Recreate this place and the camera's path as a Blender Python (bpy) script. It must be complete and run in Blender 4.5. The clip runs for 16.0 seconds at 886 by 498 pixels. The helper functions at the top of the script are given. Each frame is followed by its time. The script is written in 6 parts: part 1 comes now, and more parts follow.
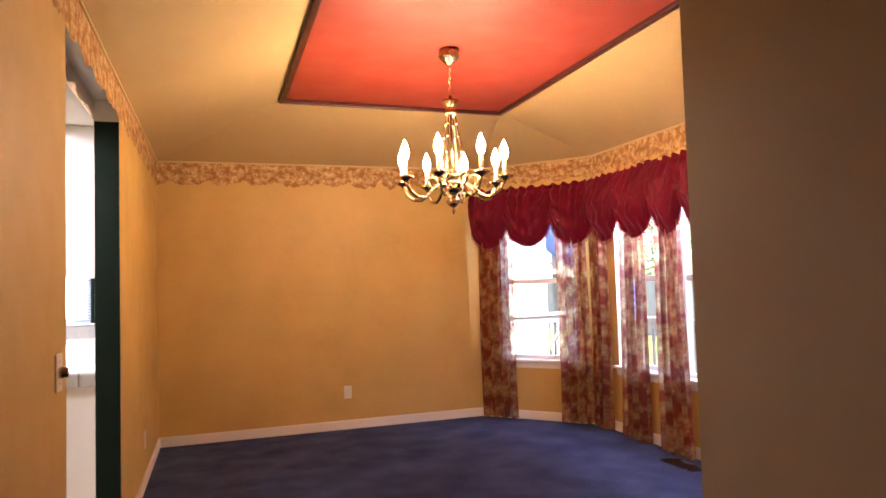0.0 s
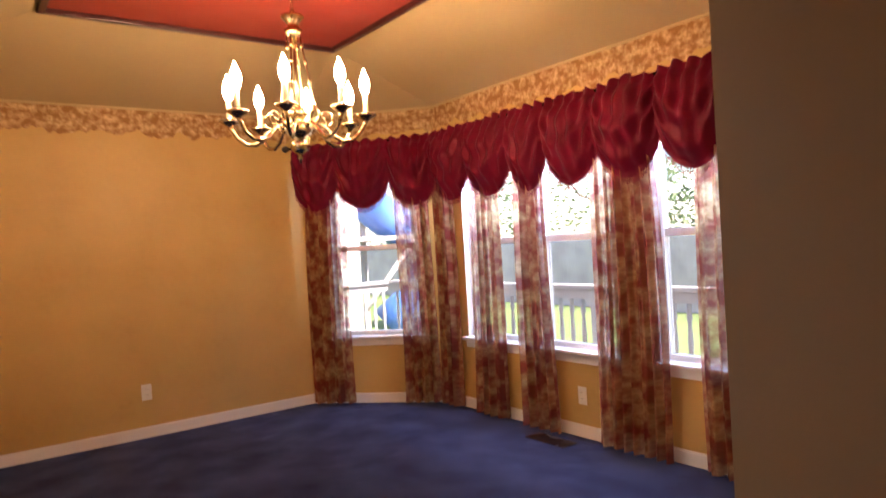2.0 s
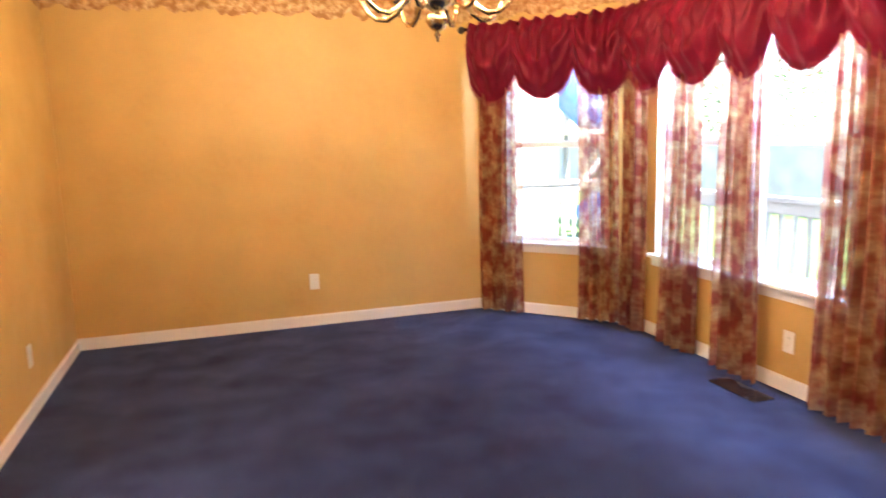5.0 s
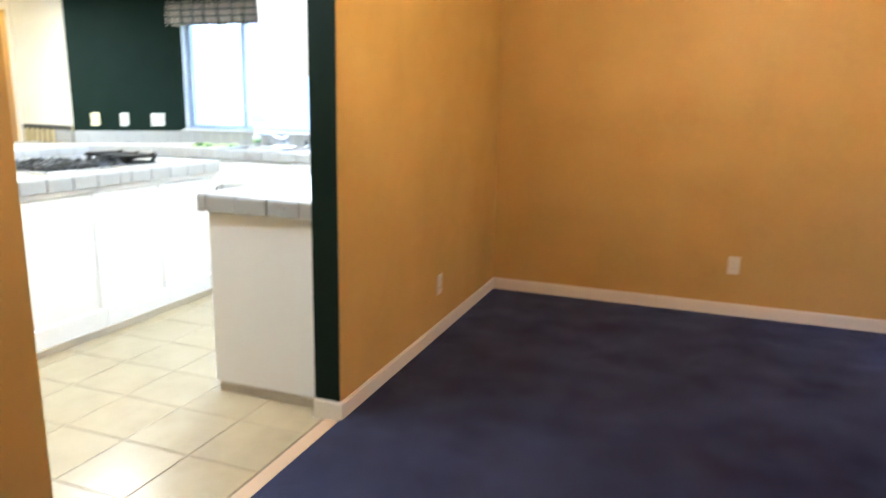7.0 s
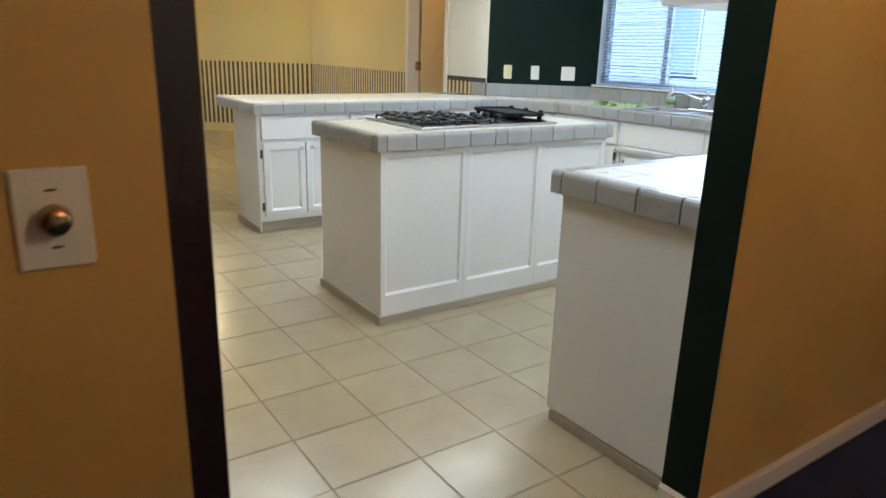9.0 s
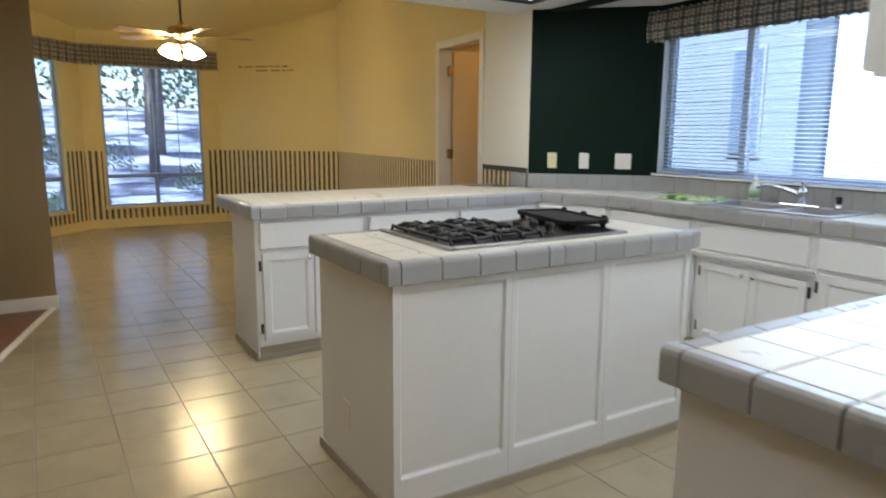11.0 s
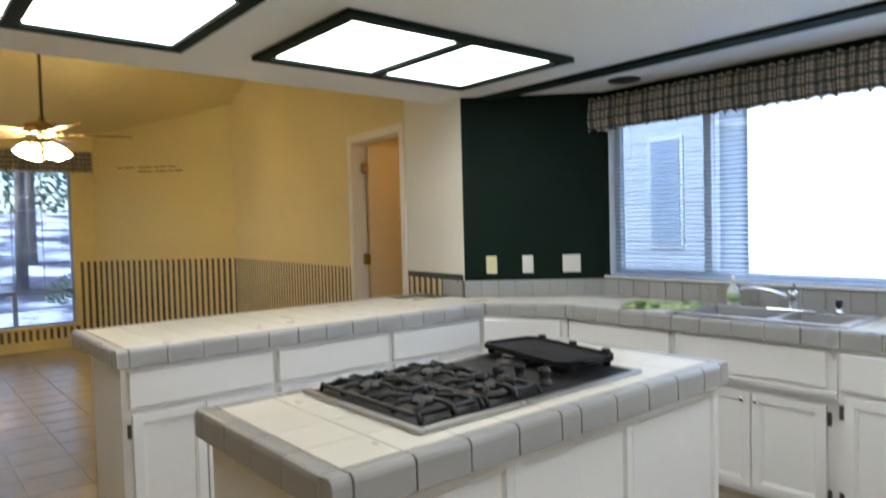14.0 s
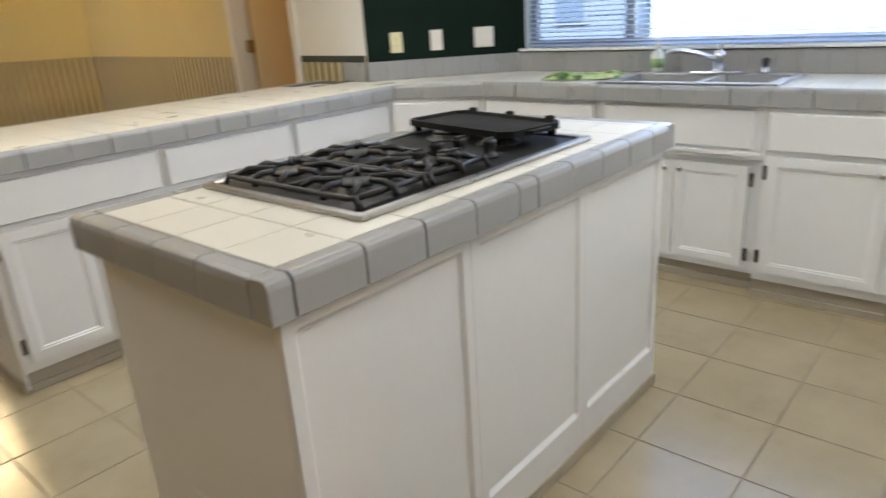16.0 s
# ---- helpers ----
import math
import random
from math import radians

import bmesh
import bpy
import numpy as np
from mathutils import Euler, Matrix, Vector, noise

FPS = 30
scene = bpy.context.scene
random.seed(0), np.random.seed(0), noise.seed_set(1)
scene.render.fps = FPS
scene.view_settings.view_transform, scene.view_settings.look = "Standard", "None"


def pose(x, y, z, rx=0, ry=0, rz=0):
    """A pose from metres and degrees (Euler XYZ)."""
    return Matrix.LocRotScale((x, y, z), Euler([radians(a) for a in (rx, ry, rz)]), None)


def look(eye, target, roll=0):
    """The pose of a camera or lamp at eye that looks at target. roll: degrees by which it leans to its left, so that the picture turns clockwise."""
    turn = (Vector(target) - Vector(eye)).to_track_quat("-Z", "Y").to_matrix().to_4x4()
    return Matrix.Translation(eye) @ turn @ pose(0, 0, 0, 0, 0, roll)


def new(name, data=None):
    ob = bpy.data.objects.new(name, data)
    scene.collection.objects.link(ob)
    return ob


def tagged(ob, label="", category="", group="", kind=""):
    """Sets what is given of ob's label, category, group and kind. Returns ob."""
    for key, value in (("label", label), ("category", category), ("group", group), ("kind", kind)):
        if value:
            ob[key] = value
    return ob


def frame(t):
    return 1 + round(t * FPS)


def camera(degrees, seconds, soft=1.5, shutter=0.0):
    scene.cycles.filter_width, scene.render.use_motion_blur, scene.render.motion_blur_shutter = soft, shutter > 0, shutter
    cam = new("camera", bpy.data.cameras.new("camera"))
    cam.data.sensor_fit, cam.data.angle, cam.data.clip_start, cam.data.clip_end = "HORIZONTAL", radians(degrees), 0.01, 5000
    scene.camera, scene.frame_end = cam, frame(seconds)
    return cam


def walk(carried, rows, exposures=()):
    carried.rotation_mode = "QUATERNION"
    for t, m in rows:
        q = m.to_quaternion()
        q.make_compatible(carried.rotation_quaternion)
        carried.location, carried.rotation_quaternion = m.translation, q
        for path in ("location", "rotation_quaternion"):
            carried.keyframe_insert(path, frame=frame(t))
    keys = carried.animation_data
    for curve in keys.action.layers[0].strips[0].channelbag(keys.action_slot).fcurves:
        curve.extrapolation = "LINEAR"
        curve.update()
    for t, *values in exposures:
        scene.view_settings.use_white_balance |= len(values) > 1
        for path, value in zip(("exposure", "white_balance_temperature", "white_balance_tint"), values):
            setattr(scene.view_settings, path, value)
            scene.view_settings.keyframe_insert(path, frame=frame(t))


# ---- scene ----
EXPOSURES = [
    (0.0, 3.6, 7100, 30),
    (0.5, 3.22, 7100, 30),
    (1.0, 3.15, 7100, 30),
    (2.0, 3.25, 7000, 29),
    (2.5, 3.27, 6800, 26),
    (3.2, 3.85, 6500, 24),
    (5.4, 4.4, 6200, 10),
    (6.0, 4.05, 6100, 8),
    (6.5, 3.78, 6100, 7),
    (7.5, 3.4, 6100, 5),
    (8.0, 2.95, 6100, 5),
    (8.5, 2.55, 6100, 5),
    (11.0, 1.83, 6500, 10),
    (14.0, 1.83, 6600, 10),
    (16.0, 1.95, 6850, 12),
]
cam = camera(67.0, 16.0, 1.5, 0.5)
PATH = [
    (0, (0.398, 0.776, 1.324), (1.037, 2.668, 1.421), -1.7),
    (0.5, (0.359, 1.004, 1.327), (1.087, 2.861, 1.46), -1.2),
    (1, (0.299, 1.231, 1.338), (1.226, 2.993, 1.521), -4.4),
    (1.5, (0.31, 1.448, 1.337), (1.444, 3.093, 1.416), -3.4),
    (2, (0.392, 1.645, 1.321), (1.582, 3.253, 1.298), -3.3),
    (2.5, (0.416, 1.751, 1.27), (1.673, 3.296, 1.084), -2.4),
    (3, (0.446, 1.861, 1.246), (1.787, 3.304, 0.9), -3.3),
    (3.2, (0.489, 1.91, 1.244), (1.852, 3.312, 0.824), -2.5),
    (5.3, (0.955, 2.016, 1.362), (1.452, 3.935, 1.092), -2.0),
    (5.5, (0.98, 2.04, 1.374), (1.43, 3.977, 1.163), -2.4),
    (6, (1.107, 2.085, 1.397), (1.327, 4.072, 1.327), 0.3),
    (6.5, (1.213, 2.17, 1.384), (0.921, 4.136, 1.156), 0.3),
    (7, (1.197, 2.34, 1.304), (0.524, 4.177, 0.885), 1.2),
    (7.5, (1.158, 2.517, 1.277), (0.228, 4.181, 0.674), 0.8),
    (8, (1.141, 2.746, 1.266), (-0.161, 4.112, 0.601), 3.1),
    (8.5, (1.001, 2.938, 1.244), (-0.537, 4.032, 0.584), 1.0),
    (8.7, (0.924, 3.019, 1.258), (-0.639, 4.112, 0.656), 1.4),
    (10.8, (0.139, 3.587, 1.306), (-1.505, 4.636, 0.861), 0.0),
    (11, (0.068, 3.634, 1.324), (-1.614, 4.662, 0.981), 0.4),
    (11.5, (-0.094, 3.734, 1.323), (-1.82, 4.692, 1.001), 0.7),
    (12, (-0.308, 3.792, 1.362), (-2.035, 4.78, 1.159), -0.8),
    (12.5, (-0.422, 3.834, 1.399), (-2.151, 4.836, 1.307), -0.2),
    (13, (-0.507, 3.902, 1.416), (-2.286, 4.814, 1.442), 0.8),
    (13.5, (-0.585, 3.949, 1.418), (-2.272, 5.022, 1.473), 1.3),
    (14, (-0.703, 3.943, 1.389), (-2.236, 5.225, 1.319), -1.5),
    (14.5, (-0.781, 3.946, 1.331), (-2.226, 5.288, 0.994), -1.9),
    (15, (-0.829, 3.965, 1.286), (-2.245, 5.275, 0.759), -1.4),
    (15.5, (-0.888, 4.023, 1.273), (-2.331, 5.253, 0.635), -1.9),
    (16, (-0.985, 4.057, 1.276), (-2.239, 5.466, 0.609), -3.7),
]
walk(cam, [(t, look(eye, target, roll)) for t, eye, target, roll in PATH], EXPOSURES)

# ---- world, sun, exposure ----
world = bpy.data.worlds.new("sky")
scene.world = world
world.use_nodes = True
wn = world.node_tree
sky = wn.nodes.new("ShaderNodeTexSky")
sky.sky_type = "NISHITA"
sky.sun_disc = False
sky.sun_elevation = radians(48)
sky.sun_rotation = radians(180)
bg = wn.nodes["Background"]
wn.links.new(sky.outputs[0], bg.inputs[0])
bg.inputs[1].default_value = 0.15
sun = new("sun", bpy.data.lights.new("sun", "SUN"))
sun.data.energy = 5.0
sun.data.angle = radians(0.5)
sun.data.color = (1.0, 0.95, 0.86)
sun.matrix_world = look((0.8, -6.0, 7.2), (0, 0, 0))

# ---- materials ----


def noise_mix(nt, scale, detail, lo, hi, coord="Object", shift=False):
    tc = nt.nodes.new("ShaderNodeTexCoord")
    n = nt.nodes.new("ShaderNodeTexNoise")
    n.inputs["Scale"].default_value = scale
    n.inputs["Detail"].default_value = detail
    nt.links.new(tc.outputs[coord], n.inputs["Vector"])
    r = nt.nodes.new("ShaderNodeMapRange")
    r.inputs[1].default_value, r.inputs[2].default_value = 0.3, 0.7
    r.inputs[3].default_value, r.inputs[4].default_value = lo, hi
    nt.links.new(n.outputs[0], r.inputs[0])
    if shift:
        oi = nt.nodes.new("ShaderNodeObjectInfo")
        va = nt.nodes.new("ShaderNodeVectorMath")
        va.operation = "MULTIPLY_ADD"
        nt.links.new(oi.outputs["Random"], va.inputs[0])
        va.inputs[1].default_value = (31.0, 17.0, 23.0)
        nt.links.new(tc.outputs[coord], va.inputs[2])
        nt.links.new(va.outputs[0], n.inputs["Vector"])
    return r.outputs[0]


def rgb(c):
    return (*c, 1.0)


def mixrgb(nt, a, b, fac, mode="MIX"):
    m = nt.nodes.new("ShaderNodeMix")
    m.data_type = "RGBA"
    m.blend_type = mode
    for sock, v in ((m.inputs[6], a), (m.inputs[7], b), (m.inputs[0], fac)):
        if isinstance(v, bpy.types.NodeSocket):
            nt.links.new(v, sock)
        elif isinstance(v, (int, float)):
            sock.default_value = v
        else:
            sock.default_value = rgb(v)
    return m.outputs[2]


def mat(name, color, rough=0.5, metal=0.0, vary=0.06, big=1.5, fine=40.0, bump=0.05, spec=0.5, color2=None, random_tone=0.0):
    m = bpy.data.materials.new(name)
    m.use_nodes = True
    nt = m.node_tree
    p = nt.nodes["Principled BSDF"]
    p.inputs["Metallic"].default_value = metal
    p.inputs["Specular IOR Level"].default_value = spec
    sh = random_tone > 0
    c2 = color2 or tuple(v * (1 - 2.2 * vary) for v in color)
    col = mixrgb(nt, color, c2, noise_mix(nt, big, 5, 0, 1, shift=sh))
    col = mixrgb(nt, col, tuple(v * (1 - vary) for v in color), noise_mix(nt, fine, 3, 0, 0.6, shift=sh))
    if random_tone:
        oi = nt.nodes.new("ShaderNodeObjectInfo")
        k = nt.nodes.new("ShaderNodeMapRange")
        k.inputs[3].default_value, k.inputs[4].default_value = 0.0, random_tone
        nt.links.new(oi.outputs["Random"], k.inputs[0])
        col = mixrgb(nt, col, tuple(v * 0.6 for v in color), k.outputs[0])
    nt.links.new(col, p.inputs["Base Color"])
    rv = 0.03 if sh else 0.07
    rr = noise_mix(nt, big * 3, 4, max(rough - rv, 0.02), min(rough + rv, 1), shift=sh)
    nt.links.new(rr, p.inputs["Roughness"])
    if bump:
        b = nt.nodes.new("ShaderNodeBump")
        b.inputs["Strength"].default_value = bump
        b.inputs["Distance"].default_value = 0.01
        nt.links.new(noise_mix(nt, fine, 4, 0, 1, shift=sh), b.inputs["Height"])
        nt.links.new(b.outputs[0], p.inputs["Normal"])
    return m


def glow(name, color, strength):
    m = bpy.data.materials.new(name)
    m.use_nodes = True
    p = m.node_tree.nodes["Principled BSDF"]
    p.inputs["Base Color"].default_value = rgb(color)
    p.inputs["Emission Color"].default_value = rgb(color)
    p.inputs["Emission Strength"].default_value = strength
    return m


def glass_mat(name, tint=(0.95, 0.97, 0.97), gloss=0.05):
    m = bpy.data.materials.new(name)
    m.use_nodes = True
    nt = m.node_tree
    out = nt.nodes["Material Output"]
    t = nt.nodes.new("ShaderNodeBsdfTransparent")
    t.inputs[0].default_value = rgb(tint)
    g = nt.nodes.new("ShaderNodeBsdfGlossy")
    g.inputs["Roughness"].default_value = 0.02
    mx = nt.nodes.new("ShaderNodeMixShader")
    mx.inputs[0].default_value = gloss
    nt.links.new(t.outputs[0], mx.inputs[1])
    nt.links.new(g.outputs[0], mx.inputs[2])
    nt.links.new(mx.outputs[0], out.inputs[0])
    return m


def floral_mat(name, ground, petals, leaf, scale, cover=0.5, translucent=0.0, sheer=0.0, rough=0.8):
    m = bpy.data.materials.new(name)
    m.use_nodes = True
    nt = m.node_tree
    p = nt.nodes["Principled BSDF"]
    out = nt.nodes["Material Output"]
    tc = nt.nodes.new("ShaderNodeTexCoord")
    warp = nt.nodes.new("ShaderNodeTexNoise")
    warp.inputs["Scale"].default_value = scale * 1.7
    nt.links.new(tc.outputs["UV"], warp.inputs["Vector"])
    add = nt.nodes.new("ShaderNodeMix")
    add.data_type = "VECTOR"
    add.inputs[0].default_value = 0.07
    nt.links.new(tc.outputs["UV"], add.inputs[4])
    nt.links.new(warp.outputs["Color"], add.inputs[5])
    v = nt.nodes.new("ShaderNodeTexVoronoi")
    v.inputs["Scale"].default_value = scale
    nt.links.new(add.outputs[1], v.inputs["Vector"])
    r = nt.nodes.new("ShaderNodeValToRGB")
    r.color_ramp.elements[0].position = 0.16 + 0.2 * cover
    r.color_ramp.elements[1].position = 0.3 + 0.3 * cover
    r.color_ramp.elements[0].color, r.color_ramp.elements[1].color = (1, 1, 1, 1), (0, 0, 0, 1)
    nt.links.new(v.outputs["Distance"], r.inputs[0])
    v2 = nt.nodes.new("ShaderNodeTexVoronoi")
    v2.inputs["Scale"].default_value = scale * 2.7
    nt.links.new(add.outputs[1], v2.inputs["Vector"])
    r2 = nt.nodes.new("ShaderNodeValToRGB")
    r2.color_ramp.elements[0].position, r2.color_ramp.elements[1].position = 0.2, 0.42
    r2.color_ramp.elements[0].color, r2.color_ramp.elements[1].color = (0.8, 0.8, 0.8, 1), (0, 0, 0, 1)
    nt.links.new(v2.outputs["Distance"], r2.inputs[0])
    n = nt.nodes.new("ShaderNodeTexNoise")
    n.inputs["Scale"].default_value = scale * 4
    n.inputs["Detail"].default_value = 6
    nt.links.new(tc.outputs["UV"], n.inputs["Vector"])
    dark = mixrgb(nt, petals, tuple(c * 0.45 for c in petals), n.outputs[0])
    col = mixrgb(nt, ground, leaf, r2.outputs[0])
    col = mixrgb(nt, col, dark, r.outputs[0])
    nt.links.new(col, p.inputs["Base Color"])
    p.inputs["Roughness"].default_value = rough
    p.inputs["Specular IOR Level"].default_value = 0.15
    last = p.outputs[0]
    if translucent:
        t = nt.nodes.new("ShaderNodeBsdfTranslucent")
        nt.links.new(col, t.inputs[0])
        mx = nt.nodes.new("ShaderNodeMixShader")
        mx.inputs[0].default_value = translucent
        nt.links.new(last, mx.inputs[1])
        nt.links.new(t.outputs[0], mx.inputs[2])
        last = mx.outputs[0]
    if sheer:
        t = nt.nodes.new("ShaderNodeBsdfTransparent")
        mx = nt.nodes.new("ShaderNodeMixShader")
        k = nt.nodes.new("ShaderNodeMapRange")
        k.inputs[3].default_value, k.inputs[4].default_value = sheer, sheer * 0.35
        nt.links.new(r.outputs[0], k.inputs[0])
        nt.links.new(k.outputs[0], mx.inputs[0])
        nt.links.new(last, mx.inputs[1])
        nt.links.new(t.outputs[0], mx.inputs[2])
        last = mx.outputs[0]
    nt.links.new(last, out.inputs[0])
    return m


def blotch_mat(name, ground, petals, leaf, scale, translucent=0.0, sheer=0.0):
    """A soft, dense flower print."""
    m = bpy.data.materials.new(name)
    m.use_nodes = True
    nt = m.node_tree
    p = nt.nodes["Principled BSDF"]
    out = nt.nodes["Material Output"]
    a = noise_mix(nt, scale, 2.5, -0.35, 1.45, "UV")
    b = noise_mix(nt, scale * 2.3, 3, -0.6, 1.3, "UV")
    c = noise_mix(nt, scale * 6, 3, 0.0, 0.8, "UV")
    col = mixrgb(nt, ground, leaf, b)
    col = mixrgb(nt, col, petals, a)
    col = mixrgb(nt, col, tuple(v * 0.55 for v in petals), mixrgb(nt, (0, 0, 0), (0.4, 0.4, 0.4), c))
    nt.links.new(col, p.inputs["Base Color"])
    p.inputs["Roughness"].default_value = 0.85
    p.inputs["Specular IOR Level"].default_value = 0.15
    last = p.outputs[0]
    if translucent:
        t = nt.nodes.new("ShaderNodeBsdfTranslucent")
        nt.links.new(col, t.inputs[0])
        mx = nt.nodes.new("ShaderNodeMixShader")
        mx.inputs[0].default_value = translucent
        nt.links.new(last, mx.inputs[1])
        nt.links.new(t.outputs[0], mx.inputs[2])
        last = mx.outputs[0]
    if sheer:
        t = nt.nodes.new("ShaderNodeBsdfTransparent")
        mx = nt.nodes.new("ShaderNodeMixShader")
        k = nt.nodes.new("ShaderNodeMapRange")
        k.inputs[3].default_value, k.inputs[4].default_value = sheer, sheer * 0.5
        nt.links.new(a, k.inputs[0])
        nt.links.new(k.outputs[0], mx.inputs[0])
        nt.links.new(last, mx.inputs[1])
        nt.links.new(t.outputs[0], mx.inputs[2])
        last = mx.outputs[0]
    nt.links.new(last, out.inputs[0])
    return m


def see_through_mat(name, color, share):
    """Thin plastic that lets part of the light shine through."""
    m = mat(name, color, 0.45, vary=0.02, bump=0.0)
    nt = m.node_tree
    t = nt.nodes.new("ShaderNodeBsdfTranslucent")
    t.inputs[0].default_value = rgb(color)
    mx = nt.nodes.new("ShaderNodeMixShader")
    mx.inputs[0].default_value = share
    nt.links.new(nt.nodes["Principled BSDF"].outputs[0], mx.inputs[1])
    nt.links.new(t.outputs[0], mx.inputs[2])
    nt.links.new(mx.outputs[0], nt.nodes["Material Output"].inputs[0])
    return m


def stripe_mat(name, a, b, period, duty=0.5, rough=0.6):
    """Upright stripes along the object's own x."""
    m = bpy.data.materials.new(name)
    m.use_nodes = True
    nt = m.node_tree
    p = nt.nodes["Principled BSDF"]
    tc = nt.nodes.new("ShaderNodeTexCoord")
    sx = nt.nodes.new("ShaderNodeSeparateXYZ")
    nt.links.new(tc.outputs["Object"], sx.inputs[0])
    d = nt.nodes.new("ShaderNodeMath")
    d.operation = "DIVIDE"
    d.inputs[1].default_value = period
    nt.links.new(sx.outputs[0], d.inputs[0])
    f = nt.nodes.new("ShaderNodeMath")
    f.operation = "FRACT"
    nt.links.new(d.outputs[0], f.inputs[0])
    g = nt.nodes.new("ShaderNodeMath")
    g.operation = "GREATER_THAN"
    g.inputs[1].default_value = duty
    nt.links.new(f.outputs[0], g.inputs[0])
    col = mixrgb(nt, a, b, g.outputs[0])
    col = mixrgb(nt, col, tuple(v * 0.8 for v in a), noise_mix(nt, 3, 4, 0, 0.2))
    nt.links.new(col, p.inputs["Base Color"])
    p.inputs["Roughness"].default_value = rough
    return m


def plaid_mat(name):
    m = bpy.data.materials.new(name)
    m.use_nodes = True
    nt = m.node_tree
    p = nt.nodes["Principled BSDF"]
    tc = nt.nodes.new("ShaderNodeTexCoord")
    sx = nt.nodes.new("ShaderNodeSeparateXYZ")
    nt.links.new(tc.outputs["UV"], sx.inputs[0])
    col = (0.42, 0.39, 0.33)

    def bands(axis, period, at, width):
        d = nt.nodes.new("ShaderNodeMath")
        d.operation = "MULTIPLY_ADD"
        d.inputs[1].default_value, d.inputs[2].default_value = 1 / period, at
        nt.links.new(sx.outputs[axis], d.inputs[0])
        f = nt.nodes.new("ShaderNodeMath")
        f.operation = "FRACT"
        nt.links.new(d.outputs[0], f.inputs[0])
        g = nt.nodes.new("ShaderNodeMath")
        g.operation = "LESS_THAN"
        g.inputs[1].default_value = width
        nt.links.new(f.outputs[0], g.inputs[0])
        k = nt.nodes.new("ShaderNodeMath")
        k.operation = "MULTIPLY"
        k.inputs[1].default_value = 0.72
        nt.links.new(g.outputs[0], k.inputs[0])
        return k.outputs[0]

    for axis in (0, 1):
        col = mixrgb(nt, col, (0.015, 0.03, 0.03), bands(axis, 0.058, 0.0, 0.36))
        col = mixrgb(nt, col, (0.10, 0.035, 0.035), bands(axis, 0.058, 0.4, 0.12))
    nt.links.new(col, p.inputs["Base Color"])
    p.inputs["Roughness"].default_value = 0.85
    return m


WALL_YELLOW = mat("ochre_sponged_paint", (0.59, 0.38, 0.118), 0.55, vary=0.08, big=2.2, fine=18, bump=0.06, color2=(0.48, 0.30, 0.082))
CEIL_CREAM = mat("cream_ceiling_paint", (0.52, 0.38, 0.18), 0.75, vary=0.05, big=1.0, fine=60)
TRAY_RED = mat("red_ceiling_paint", (0.37, 0.052, 0.030), 0.6, vary=0.07, big=1.2, fine=60)
TRAY_TRIM = mat("dark_red_wood_trim", (0.06, 0.012, 0.012), 0.35, vary=0.1)
# The hall wall's dim light is put into this brown.
HALL_DIM = mat("dim_toned_hall_paint", (0.29, 0.20, 0.105), 0.6, vary=0.06, big=1.4)
CARPET = mat("blue_cut_pile_carpet", (0.030, 0.035, 0.080), 0.95, vary=0.25, big=2.1, fine=240, bump=0.35, spec=0.1, color2=(0.016, 0.017, 0.038))
CARPET_PILE = CARPET.node_tree.nodes["Principled BSDF"]
CARPET.node_tree.links.new(noise_mix(CARPET.node_tree, 3.4, 6, 0.08, 0.45), CARPET_PILE.inputs["Sheen Weight"])
CARPET_PILE.inputs["Sheen Roughness"].default_value = 0.35
CARPET_PILE.inputs["Sheen Tint"].default_value = (0.45, 0.6, 1.0, 1.0)
TRIM_WHITE = mat("white_gloss_trim_paint", (0.78, 0.74, 0.66), 0.35, vary=0.04)
GREEN = mat("dark_green_wall_paint", (0.0035, 0.0135, 0.0095), 0.7, vary=0.1, bump=0.03, spec=0.15)
KITCHEN_WHITE = mat("white_wall_paint", (0.74, 0.73, 0.68), 0.6, vary=0.03, bump=0.04)
KITCHEN_CEIL = mat("textured_white_ceiling", (0.76, 0.75, 0.71), 0.85, vary=0.04, fine=90, bump=0.25)
NOOK_CREAM = mat("pale_yellow_wall_paint", (0.70, 0.58, 0.27), 0.6, vary=0.04, big=1.1)
BROWN_WALL = mat("tan_brown_wall_paint", (0.30, 0.205, 0.092), 0.6, vary=0.05)
CAB_WHITE = mat("white_cabinet_paint", (0.74, 0.745, 0.745), 0.38, vary=0.03, fine=25, bump=0.03)
TOE = mat("grey_beige_toe_kick", (0.43, 0.38, 0.295), 0.6, vary=0.1)
GREY_TILE = mat("grey_glazed_edge_tile", (0.35, 0.355, 0.35), 0.3, vary=0.05, bump=0.0, random_tone=0.14)
CREAM_TILE = mat("cream_glazed_counter_tile", (0.74, 0.715, 0.63), 0.3, vary=0.03, bump=0.0, random_tone=0.06)
GROUT = mat("grey_grout", (0.15, 0.14, 0.12), 0.9, vary=0.1)
FLOOR_TILE = mat("beige_stone_floor_tile", (0.405, 0.337, 0.218), 0.23, vary=0.06, big=5.0, fine=17, bump=0.0, spec=0.85, color2=(0.32, 0.265, 0.165), random_tone=0.10)
FLOOR_GROUT = mat("brown_floor_grout", (0.29, 0.24, 0.17), 0.85, vary=0.1)
HALL_FLOOR = mat("red_brown_wood_floor", (0.26, 0.115, 0.06), 0.4, vary=0.15)
STEEL = mat("brushed_steel", (0.50, 0.49, 0.47), 0.32, metal=1.0, vary=0.05)
CHROME = mat("chrome", (0.75, 0.75, 0.75), 0.12, metal=1.0, vary=0.03)
